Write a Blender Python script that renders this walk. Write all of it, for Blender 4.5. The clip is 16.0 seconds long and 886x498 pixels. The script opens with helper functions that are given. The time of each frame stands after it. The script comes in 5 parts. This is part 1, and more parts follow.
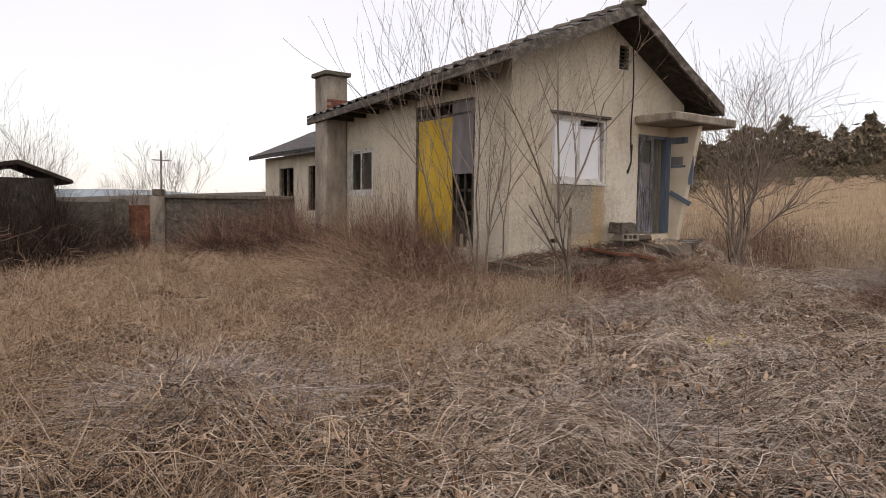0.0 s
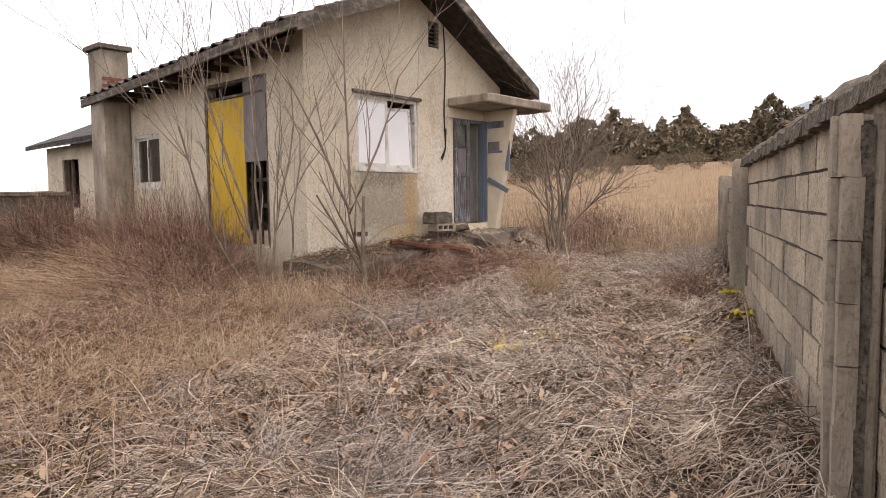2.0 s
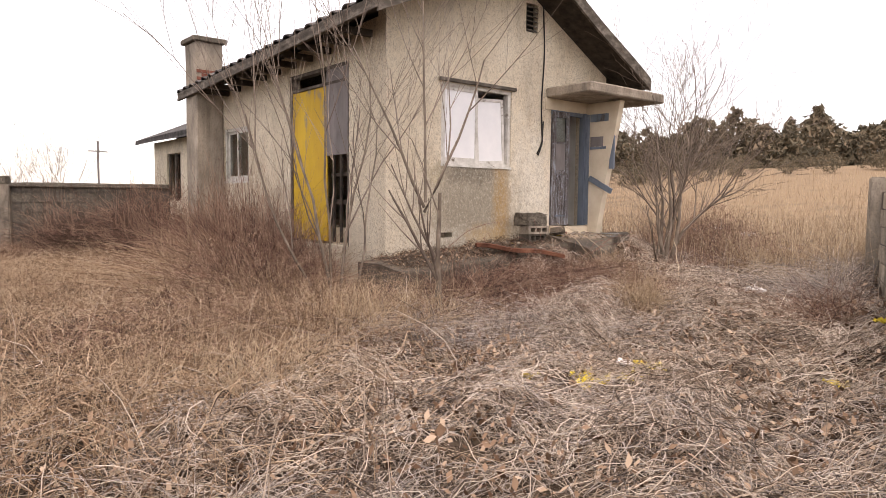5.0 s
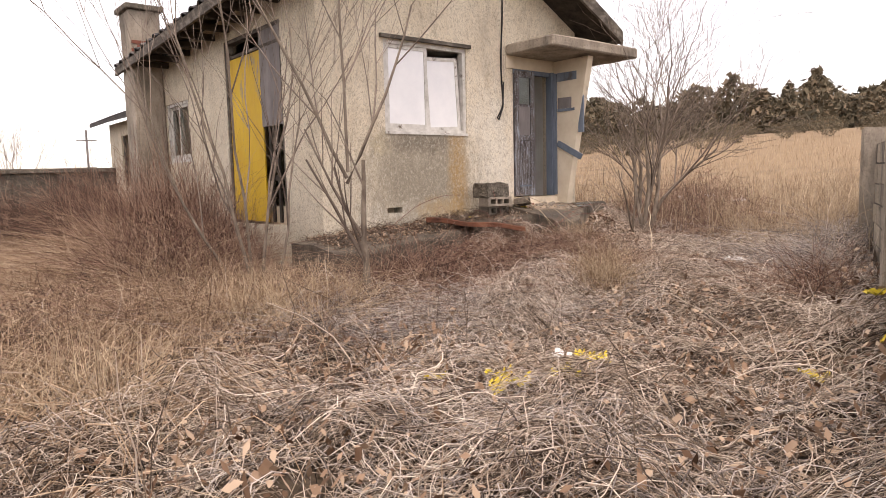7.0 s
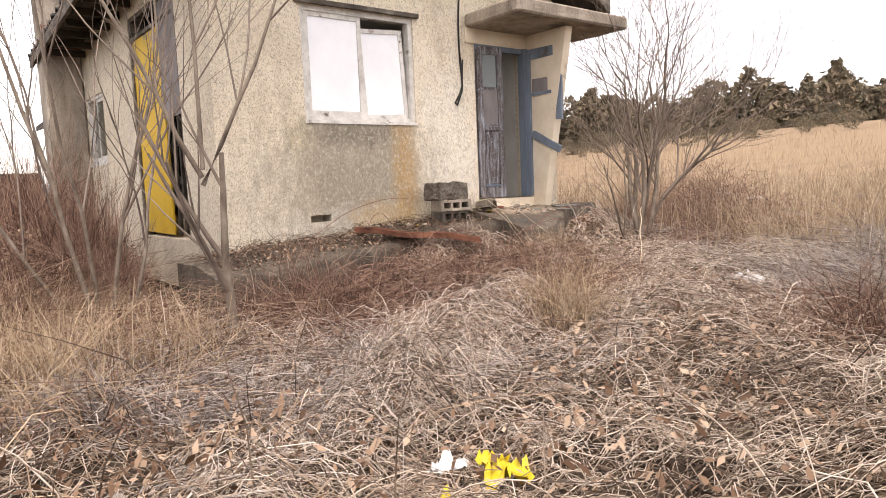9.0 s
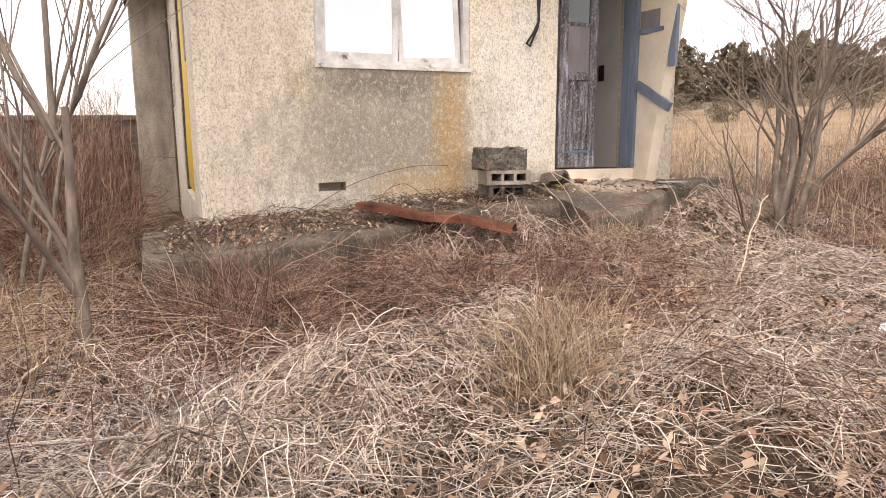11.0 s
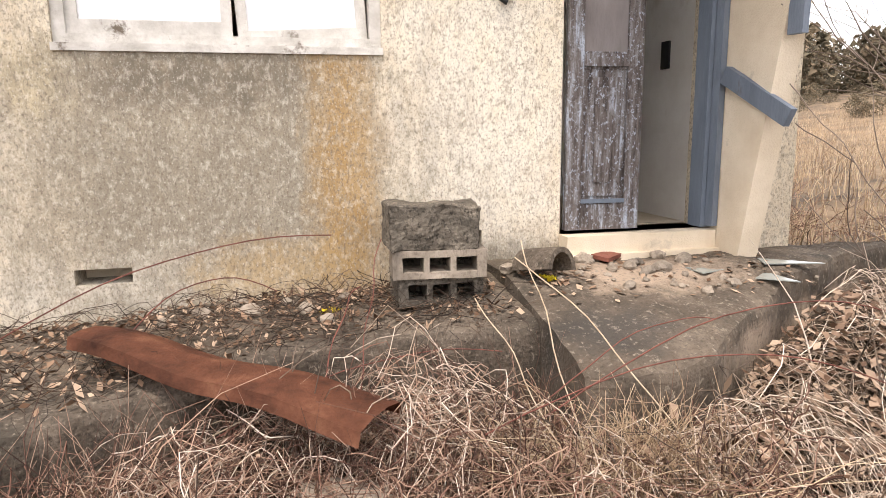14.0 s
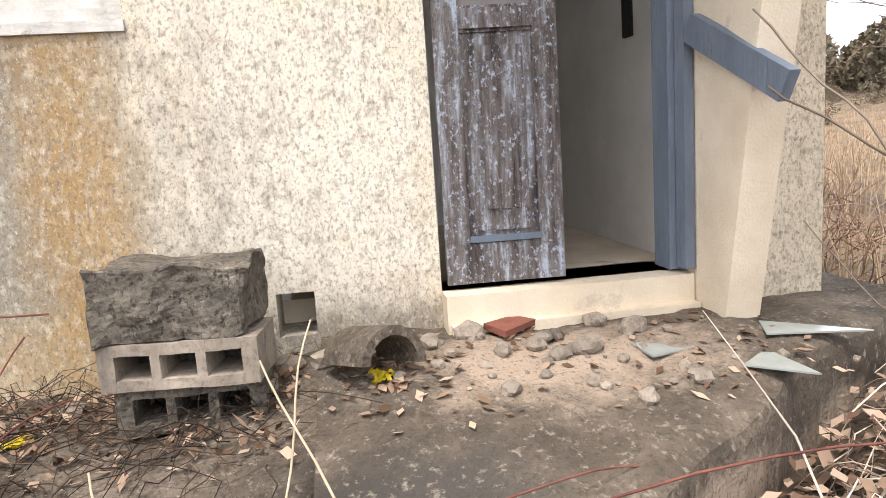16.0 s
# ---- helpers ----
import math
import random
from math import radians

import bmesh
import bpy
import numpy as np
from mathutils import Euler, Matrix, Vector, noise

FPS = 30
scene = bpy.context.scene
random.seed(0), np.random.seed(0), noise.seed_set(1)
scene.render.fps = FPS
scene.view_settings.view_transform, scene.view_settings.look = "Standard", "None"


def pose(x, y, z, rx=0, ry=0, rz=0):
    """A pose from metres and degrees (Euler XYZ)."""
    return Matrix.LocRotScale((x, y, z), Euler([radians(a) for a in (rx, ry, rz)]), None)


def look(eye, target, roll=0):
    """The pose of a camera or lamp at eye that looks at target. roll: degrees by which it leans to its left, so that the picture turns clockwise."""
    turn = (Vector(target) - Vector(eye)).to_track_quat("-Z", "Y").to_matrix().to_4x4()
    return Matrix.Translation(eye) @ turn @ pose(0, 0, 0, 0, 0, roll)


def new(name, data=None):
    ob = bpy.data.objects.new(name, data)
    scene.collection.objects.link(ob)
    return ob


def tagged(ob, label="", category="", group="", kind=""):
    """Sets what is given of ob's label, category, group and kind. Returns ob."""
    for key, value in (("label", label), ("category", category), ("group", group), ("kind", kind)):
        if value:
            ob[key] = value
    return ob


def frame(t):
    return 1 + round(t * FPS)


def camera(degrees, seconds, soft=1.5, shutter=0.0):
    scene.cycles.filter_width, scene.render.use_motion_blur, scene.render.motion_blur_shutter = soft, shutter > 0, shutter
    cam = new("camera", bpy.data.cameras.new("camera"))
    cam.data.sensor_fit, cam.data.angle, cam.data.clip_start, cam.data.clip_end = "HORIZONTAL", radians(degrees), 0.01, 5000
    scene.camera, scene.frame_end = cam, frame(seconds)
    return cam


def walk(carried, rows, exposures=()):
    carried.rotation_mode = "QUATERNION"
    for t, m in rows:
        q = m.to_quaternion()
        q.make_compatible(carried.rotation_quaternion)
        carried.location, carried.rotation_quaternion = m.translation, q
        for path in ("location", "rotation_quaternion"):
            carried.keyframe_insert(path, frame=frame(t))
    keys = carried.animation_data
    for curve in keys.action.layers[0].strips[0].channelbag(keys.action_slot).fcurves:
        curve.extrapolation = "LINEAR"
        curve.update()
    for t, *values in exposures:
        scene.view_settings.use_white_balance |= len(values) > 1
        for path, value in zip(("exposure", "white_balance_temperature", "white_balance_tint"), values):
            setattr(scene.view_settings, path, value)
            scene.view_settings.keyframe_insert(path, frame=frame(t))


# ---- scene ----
cam = camera(67.0, 16.0, 0.7)
PATH = [
    (0, (3.329, -2.195, 1.343), (4.516, -0.59, 1.216), 0.7),
    (0.5, (3.647, -2.032, 1.311), (4.935, -0.509, 1.167), 0.3),
    (1, (3.935, -2.333, 1.304), (5.321, -0.901, 1.144), -0.0),
    (1.5, (4.39, -2.153, 1.282), (5.889, -0.839, 1.126), -0.9),
    (2, (4.644, -1.911, 1.305), (6.144, -0.596, 1.157), -0.6),
    (2.5, (4.925, -1.829, 1.318), (6.423, -0.512, 1.177), -0.6),
    (3, (5.211, -1.821, 1.329), (6.7, -0.492, 1.196), -0.5),
    (3.5, (5.243, -1.798, 1.328), (6.699, -0.433, 1.196), 0.6),
    (4, (5.344, -1.665, 1.334), (6.729, -0.228, 1.213), 0.9),
    (6.5, (5.938, -1.275, 1.166), (7.159, 0.299, 0.99), 0.0),
    (7, (6.515, -1.21, 1.174), (7.782, 0.323, 0.965), -1.4),
    (7.5, (6.867, -1.209, 1.169), (8.176, 0.287, 0.948), -2.6),
    (8, (7.462, -0.861, 1.125), (8.788, 0.619, 0.902), -3.4),
    (8.5, (7.755, -0.669, 1.165), (9.04, 0.851, 0.965), -3.3),
    (9, (8.181, -0.421, 1.112), (9.411, 1.143, 0.912), -2.4),
    (11.5, (10.541, 0.38, 1.241), (11.188, 2.237, 0.878), 0.6),
    (12, (10.979, 0.658, 1.231), (11.532, 2.545, 0.867), 0.8),
    (12.5, (11.263, 1.164, 1.303), (11.767, 3.064, 0.935), -1.2),
    (13, (11.527, 1.599, 1.375), (12.007, 3.515, 1.06), 0.3),
    (13.5, (11.889, 2.044, 1.408), (12.361, 3.963, 1.102), 0.3),
    (14, (12.13, 2.503, 1.409), (12.602, 4.414, 1.056), -0.6),
    (14.5, (12.366, 2.873, 1.356), (12.811, 4.799, 1.054), -0.6),
    (15, (12.67, 3.115, 1.36), (13.055, 5.055, 1.038), -2.0),
    (15.5, (13.005, 3.235, 1.40), (13.302, 5.188, 1.066), -2.9),
    (16, (13.215, 3.47, 1.345), (13.489, 5.43, 1.045), -3.8),
]
EXPOSURES = [(0.0, -0.08, 7000, 16), (1.0, 0.26, 7100, 18), (2.0, 0.5, 7200, 18), (3.5, 0.65, 7300, 19), (7.0, 0.7, 7300, 20), (9.0, 1.02, 7080, 17), (12.0, 1.15, 7080, 18), (13.0, 1.28, 7150, 18), (14.0, 1.2, 7000, 15), (16.0, 1.27, 6620, 12)]
walk(cam, [(t, look(eye, target, roll)) for t, eye, target, roll in PATH], EXPOSURES)

# ---- light ----
world = bpy.data.worlds.new("sky")
scene.world = world
world.use_nodes = True
wn, wl = world.node_tree.nodes, world.node_tree.links
wn.clear()
sky = wn.new("ShaderNodeTexSky")
sky.sky_type, sky.sun_disc = "NISHITA", False
sky.sun_elevation, sky.sun_rotation = radians(42), radians(215)
bg_sky, bg_cloud, add, wout = (wn.new(k) for k in ("ShaderNodeBackground", "ShaderNodeBackground", "ShaderNodeAddShader", "ShaderNodeOutputWorld"))
bg_sky.inputs[1].default_value = 0.05
cloud, cloud_ramp = wn.new("ShaderNodeTexNoise"), wn.new("ShaderNodeValToRGB")
cloud.inputs["Scale"].default_value, cloud.inputs["Detail"].default_value = 1.6, 4
cloud_ramp.color_ramp.elements[0].position, cloud_ramp.color_ramp.elements[0].color = 0.3, (0.74, 0.75, 0.78, 1)
cloud_ramp.color_ramp.elements[1].position, cloud_ramp.color_ramp.elements[1].color = 0.7, (0.86, 0.85, 0.85, 1)
bg_cloud.inputs[1].default_value = 1.03
wl.new(sky.outputs[0], bg_sky.inputs[0]); wl.new(cloud.outputs["Fac"], cloud_ramp.inputs[0]); wl.new(cloud_ramp.outputs[0], bg_cloud.inputs[0])
wl.new(bg_sky.outputs[0], add.inputs[0]); wl.new(bg_cloud.outputs[0], add.inputs[1]); wl.new(add.outputs[0], wout.inputs[0])
sun = new("sun", bpy.data.lights.new("sun", "SUN"))
sun.data.energy, sun.data.angle, sun.data.color = 1.6, radians(14), (1, 0.94, 0.86)
sun.matrix_world = look((0, 0, 20), (3.0, 4.5, 5.0))


# ---- materials ----
def material(name, stops, scale=4.0, detail=6.0, rough=0.9, bump=0.3, bump_scale=60.0, stain=None, stain_scale=1.2, stain_at=(0.5, 0.7), streak=1.0,
             metal=0.0, island=0.0, each=0.0, spec=0.3, grit=0.0):
    """A rough surface: a colour ramp over noise, stains of a second noise, fine relief, and a shift of tone per piece."""
    m = bpy.data.materials.new(name)
    m.use_nodes = True
    n, l = m.node_tree.nodes, m.node_tree.links
    b = n["Principled BSDF"]
    b.inputs["Roughness"].default_value, b.inputs["Metallic"].default_value = rough, metal
    b.inputs["Specular IOR Level"].default_value = spec
    co = n.new("ShaderNodeTexCoord")
    mp = n.new("ShaderNodeMapping")
    mp.inputs["Scale"].default_value = (1, 1, streak)
    geo = n.new("ShaderNodeNewGeometry")
    l.new(geo.outputs["Position"], mp.inputs[0])
    noi = n.new("ShaderNodeTexNoise")
    noi.inputs["Scale"].default_value, noi.inputs["Detail"].default_value, noi.inputs["Roughness"].default_value = scale, detail, 0.65
    l.new(mp.outputs[0], noi.inputs["Vector"])
    ramp = n.new("ShaderNodeValToRGB")
    el = ramp.color_ramp.elements
    while len(el) < len(stops):
        el.new(0.5)
    for e, (p, c) in zip(el, stops):
        e.position, e.color = p, (*c, 1)
    value = noi.outputs["Fac"]
    if island or each:
        src = geo.outputs["Random Per Island"] if island else n.new("ShaderNodeObjectInfo").outputs["Random"]
        mix = n.new("ShaderNodeMath"); mix.operation = "MULTIPLY_ADD"
        sub = n.new("ShaderNodeMath"); sub.operation = "SUBTRACT"; sub.inputs[1].default_value = 0.5
        l.new(src, sub.inputs[0]); l.new(sub.outputs[0], mix.inputs[0]); mix.inputs[1].default_value = island or each
        l.new(value, mix.inputs[2]); value = mix.outputs[0]
    l.new(value, ramp.inputs[0])
    colour = ramp.outputs[0]
    for col, sc, (lo, hi), seed in ([(stain, stain_scale, stain_at, 3.7)] if stain else []):
        off = n.new("ShaderNodeMapping"); off.inputs["Location"].default_value = (seed, seed, seed); off.inputs["Scale"].default_value = (1, 1, streak)
        l.new(geo.outputs["Position"], off.inputs[0])
        s = n.new("ShaderNodeTexNoise"); s.inputs["Scale"].default_value, s.inputs["Detail"].default_value, s.inputs["Roughness"].default_value = sc, 8, 0.7
        l.new(off.outputs[0], s.inputs["Vector"])
        r = n.new("ShaderNodeMapRange"); r.inputs[1].default_value, r.inputs[2].default_value = lo, hi
        l.new(s.outputs["Fac"], r.inputs[0])
        mx = n.new("ShaderNodeMix"); mx.data_type = "RGBA"
        l.new(r.outputs[0], mx.inputs[0]); l.new(colour, mx.inputs[6]); mx.inputs[7].default_value = (*col, 1)
        colour = mx.outputs[2]
    if grit:
        g = n.new("ShaderNodeTexNoise"); g.inputs["Scale"].default_value, g.inputs["Detail"].default_value, g.inputs["Roughness"].default_value = 48, 6, 0.72
        l.new(geo.outputs["Position"], g.inputs["Vector"])
        r = n.new("ShaderNodeMapRange"); r.inputs[1].default_value, r.inputs[2].default_value, r.inputs[4].default_value = 0.50, 0.62, grit
        l.new(g.outputs["Fac"], r.inputs[0])
        mx = n.new("ShaderNodeMix"); mx.data_type = "RGBA"; mx.blend_type = "MULTIPLY"
        l.new(r.outputs[0], mx.inputs[0]); l.new(colour, mx.inputs[6]); mx.inputs[7].default_value = (0.35, 0.31, 0.27, 1)
        colour = mx.outputs[2]
    l.new(colour, b.inputs["Base Color"])
    if bump:
        f = n.new("ShaderNodeTexNoise"); f.inputs["Scale"].default_value, f.inputs["Detail"].default_value = bump_scale, 5
        l.new(mp.outputs[0], f.inputs["Vector"])
        bp = n.new("ShaderNodeBump"); bp.inputs["Strength"].default_value, bp.inputs["Distance"].default_value = bump, 0.01
        l.new(f.outputs["Fac"], bp.inputs["Height"]); l.new(bp.outputs[0], b.inputs["Normal"])
    return m


def weather(m, patches):
    """Adds worn patches with shapes of their own: ellipses in the wall's plane (centre, radii, colour, amount, noise scale), with ragged borders."""
    n, l = m.node_tree.nodes, m.node_tree.links
    b = n["Principled BSDF"]
    geo = n.new("ShaderNodeNewGeometry")
    for (cx, cy, cz), (rx, ry, rz), col, amount, nscale in patches:
        mp = n.new("ShaderNodeMapping"); mp.vector_type = "POINT"
        mp.inputs["Location"].default_value = (-cx / rx, -cy / ry, -cz / rz)
        mp.inputs["Scale"].default_value = (1 / rx, 1 / ry, 1 / rz)
        l.new(geo.outputs["Position"], mp.inputs[0])
        ln = n.new("ShaderNodeVectorMath"); ln.operation = "LENGTH"; l.new(mp.outputs[0], ln.inputs[0])
        noi = n.new("ShaderNodeTexNoise"); noi.inputs["Scale"].default_value, noi.inputs["Detail"].default_value, noi.inputs["Roughness"].default_value = nscale, 8, 0.75
        st = n.new("ShaderNodeMapping"); st.inputs["Scale"].default_value = (1, 1, 0.45); l.new(geo.outputs["Position"], st.inputs[0]); l.new(st.outputs[0], noi.inputs["Vector"])
        ma = n.new("ShaderNodeMath"); ma.operation = "MULTIPLY_ADD"; l.new(noi.outputs["Fac"], ma.inputs[0]); ma.inputs[1].default_value = 2.4
        l.new(ln.outputs["Value"], ma.inputs[2])
        r = n.new("ShaderNodeMapRange"); r.inputs[1].default_value, r.inputs[2].default_value, r.inputs[3].default_value, r.inputs[4].default_value = 1.6, 2.3, amount, 0.0
        l.new(ma.outputs[0], r.inputs[0])
        mx = n.new("ShaderNodeMix"); mx.data_type = "RGBA"
        old = b.inputs["Base Color"].links[0].from_socket
        l.new(r.outputs[0], mx.inputs[0]); l.new(old, mx.inputs[6]); mx.inputs[7].default_value = (*col, 1)
        l.new(mx.outputs[2], b.inputs["Base Color"])
    return m


def speckle(m, layers):
    """Pits and flecks over all else: (noise scale, low, high, amount, colour), each with a stretch down the wall."""
    n, l = m.node_tree.nodes, m.node_tree.links
    b = n["Principled BSDF"]
    geo = n.new("ShaderNodeNewGeometry")
    for k, (sc, lo, hi, amount, col) in enumerate(layers):
        st = n.new("ShaderNodeMapping"); st.inputs["Scale"].default_value = (1, 1, 0.7); st.inputs["Location"].default_value = (k * 2.3, k * 1.1, 0)
        l.new(geo.outputs["Position"], st.inputs[0])
        noi = n.new("ShaderNodeTexNoise"); noi.inputs["Scale"].default_value, noi.inputs["Detail"].default_value, noi.inputs["Roughness"].default_value = sc, 7, 0.7
        l.new(st.outputs[0], noi.inputs["Vector"])
        r = n.new("ShaderNodeMapRange"); r.inputs[1].default_value, r.inputs[2].default_value, r.inputs[4].default_value = lo, hi, amount
        l.new(noi.outputs["Fac"], r.inputs[0])
        mx = n.new("ShaderNodeMix"); mx.data_type = "RGBA"
        l.new(r.outputs[0], mx.inputs[0]); l.new(b.inputs["Base Color"].links[0].from_socket, mx.inputs[6]); mx.inputs[7].default_value = (*col, 1)
        l.new(mx.outputs[2], b.inputs["Base Color"])
    return m


PLASTER = material("plaster", [(0.3, (0.54, 0.455, 0.335)), (0.5, (0.70, 0.605, 0.46)), (0.72, (0.78, 0.70, 0.56))], 2.6, 8, 0.92, 0.5, 130,
                   stain=(0.34, 0.30, 0.24), stain_scale=1.7, stain_at=(0.55, 0.75), streak=0.35)
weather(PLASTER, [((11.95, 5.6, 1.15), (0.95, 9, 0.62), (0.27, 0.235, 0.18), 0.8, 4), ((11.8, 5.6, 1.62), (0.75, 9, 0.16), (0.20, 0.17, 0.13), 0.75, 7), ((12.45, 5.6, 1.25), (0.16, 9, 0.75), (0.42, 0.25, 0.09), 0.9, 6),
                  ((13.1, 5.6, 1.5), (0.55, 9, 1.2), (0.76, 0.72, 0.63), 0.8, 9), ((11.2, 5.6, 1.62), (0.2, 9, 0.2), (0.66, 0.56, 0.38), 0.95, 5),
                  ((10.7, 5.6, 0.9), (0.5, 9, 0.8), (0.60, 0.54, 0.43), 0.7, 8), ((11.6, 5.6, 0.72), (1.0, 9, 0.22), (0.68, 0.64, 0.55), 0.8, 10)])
speckle(PLASTER, [(7, 0.48, 0.64, 0.5, (0.76, 0.68, 0.53)), (9, 0.58, 0.72, 0.5, (0.24, 0.20, 0.145)), (3, 0.54, 0.70, 0.35, (0.38, 0.32, 0.24))])
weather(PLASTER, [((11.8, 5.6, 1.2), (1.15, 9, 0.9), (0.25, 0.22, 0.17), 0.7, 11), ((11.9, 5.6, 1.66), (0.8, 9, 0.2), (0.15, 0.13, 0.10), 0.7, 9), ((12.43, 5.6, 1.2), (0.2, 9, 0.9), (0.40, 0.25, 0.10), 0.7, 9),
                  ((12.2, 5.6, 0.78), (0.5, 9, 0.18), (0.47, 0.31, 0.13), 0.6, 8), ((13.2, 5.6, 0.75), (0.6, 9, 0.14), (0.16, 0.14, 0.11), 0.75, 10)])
speckle(PLASTER, [(30, 0.50, 0.68, 0.5, (0.82, 0.76, 0.65)), (38, 0.51, 0.63, 0.6, (0.32, 0.27, 0.20)), (70, 0.51, 0.62, 0.65, (0.16, 0.13, 0.10)), (120, 0.55, 0.63, 0.6, (0.12, 0.10, 0.075)), (95, 0.56, 0.66, 0.5, (0.84, 0.79, 0.69))])
PLASTER_IN = material("plaster_inside", [(0.35, (0.74, 0.72, 0.68)), (0.65, (0.84, 0.83, 0.80))], 3, 6, 0.9, 0.2, 80, stain=(0.6, 0.56, 0.5), stain_scale=2, stain_at=(0.6, 0.75))
PLASTER_CREAM = material("plaster_cream", [(0.3, (0.62, 0.52, 0.385)), (0.7, (0.78, 0.69, 0.55))], 3, 8, 0.9, 0.4, 120, stain=(0.36, 0.31, 0.25), stain_scale=2.2, stain_at=(0.6, 0.7))
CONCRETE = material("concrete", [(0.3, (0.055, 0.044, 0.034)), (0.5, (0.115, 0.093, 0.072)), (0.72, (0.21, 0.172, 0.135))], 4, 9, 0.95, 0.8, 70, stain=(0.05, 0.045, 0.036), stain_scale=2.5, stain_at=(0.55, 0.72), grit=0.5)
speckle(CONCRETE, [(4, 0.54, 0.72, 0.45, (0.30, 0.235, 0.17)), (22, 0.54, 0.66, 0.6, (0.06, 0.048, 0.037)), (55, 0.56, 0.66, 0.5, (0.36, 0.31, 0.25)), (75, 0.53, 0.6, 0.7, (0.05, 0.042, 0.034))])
CONCRETE_PALE = material("concrete_pale", [(0.3, (0.17, 0.145, 0.118)), (0.5, (0.30, 0.255, 0.205)), (0.72, (0.44, 0.38, 0.31))], 4, 9, 0.95, 0.8, 70, stain=(0.08, 0.07, 0.06), stain_scale=2.2, stain_at=(0.54, 0.72), streak=0.4, grit=0.4)
CONCRETE_DARK = material("dark_concrete", [(0.3, (0.065, 0.058, 0.048)), (0.6, (0.16, 0.138, 0.11)), (0.8, (0.31, 0.27, 0.22))], 9, 9, 0.97, 1.0, 60, grit=0.4)
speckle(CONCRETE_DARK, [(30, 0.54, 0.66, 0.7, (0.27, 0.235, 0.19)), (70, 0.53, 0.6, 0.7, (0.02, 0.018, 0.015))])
BLOCK = material("block", [(0.25, (0.30, 0.26, 0.21)), (0.5, (0.47, 0.40, 0.31)), (0.8, (0.60, 0.515, 0.395))], 3, 9, 0.95, 0.9, 90, stain=(0.075, 0.072, 0.07), stain_scale=1.4, stain_at=(0.5, 0.68), streak=0.5, each=0.45, grit=0.4)
speckle(BLOCK, [(4, 0.54, 0.72, 0.6, (0.10, 0.097, 0.095)), (6, 0.58, 0.7, 0.6, (0.36, 0.26, 0.15)), (45, 0.53, 0.62, 0.5, (0.44, 0.38, 0.29)), (65, 0.53, 0.6, 0.6, (0.09, 0.075, 0.06))])
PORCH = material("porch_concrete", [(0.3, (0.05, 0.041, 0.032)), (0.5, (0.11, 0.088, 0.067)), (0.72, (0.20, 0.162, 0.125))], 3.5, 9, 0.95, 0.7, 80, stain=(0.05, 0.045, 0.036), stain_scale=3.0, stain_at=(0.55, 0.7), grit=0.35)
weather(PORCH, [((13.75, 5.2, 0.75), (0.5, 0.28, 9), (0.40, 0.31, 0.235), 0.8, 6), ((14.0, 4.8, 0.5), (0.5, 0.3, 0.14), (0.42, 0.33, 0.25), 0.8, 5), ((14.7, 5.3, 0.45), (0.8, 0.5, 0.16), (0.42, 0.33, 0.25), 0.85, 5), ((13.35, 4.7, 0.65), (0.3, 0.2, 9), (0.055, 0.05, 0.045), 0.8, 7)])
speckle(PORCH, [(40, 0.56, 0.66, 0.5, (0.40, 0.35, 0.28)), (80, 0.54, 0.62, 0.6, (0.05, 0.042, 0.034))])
MORTAR = material("mortar", [(0.3, (0.06, 0.052, 0.045)), (0.7, (0.14, 0.12, 0.10))], 8, 8, 0.97, 0.9, 80)
ROOF = material("roof_tile", [(0.3, (0.03, 0.028, 0.028)), (0.55, (0.085, 0.078, 0.075)), (0.8, (0.17, 0.155, 0.14))], 6, 8, 0.85, 0.7, 50, each=0.4)
FASCIA = material("weathered_board", [(0.25, (0.035, 0.028, 0.022)), (0.5, (0.10, 0.085, 0.07)), (0.75, (0.30, 0.265, 0.225))], 5, 9, 0.9, 0.7, 60, streak=2.0)
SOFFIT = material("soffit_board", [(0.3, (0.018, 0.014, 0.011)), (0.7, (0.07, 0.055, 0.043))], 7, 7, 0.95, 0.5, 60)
YELLOW = material("yellow_panel", [(0.3, (0.50, 0.30, 0.02)), (0.7, (0.66, 0.43, 0.025))], 3, 8, 0.6, 0.3, 60, stain=(0.25, 0.22, 0.18), stain_scale=2.6, stain_at=(0.58, 0.64), streak=0.3)
GREYBOARD = material("grey_board", [(0.3, (0.14, 0.125, 0.12)), (0.7, (0.27, 0.245, 0.24))], 4, 8, 0.85, 0.4, 70, streak=0.3)
BLUE = material("blue_paint", [(0.3, (0.10, 0.125, 0.16)), (0.6, (0.17, 0.205, 0.255)), (0.8, (0.24, 0.27, 0.31))], 5, 8, 0.65, 0.4, 80, stain=(0.10, 0.08, 0.065), stain_scale=3.5, stain_at=(0.6, 0.68), streak=0.3)
WORN_BLUE = material("worn_blue_wood", [(0.34, (0.04, 0.032, 0.03)), (0.5, (0.13, 0.112, 0.105)), (0.58, (0.20, 0.195, 0.20)), (0.66, (0.36, 0.40, 0.47))], 30, 9, 0.85, 0.9, 70, streak=0.12)
speckle(WORN_BLUE, [(70, 0.55, 0.62, 0.75, (0.40, 0.45, 0.53)), (28, 0.56, 0.64, 0.6, (0.05, 0.04, 0.036)), (110, 0.54, 0.6, 0.5, (0.06, 0.05, 0.045))])
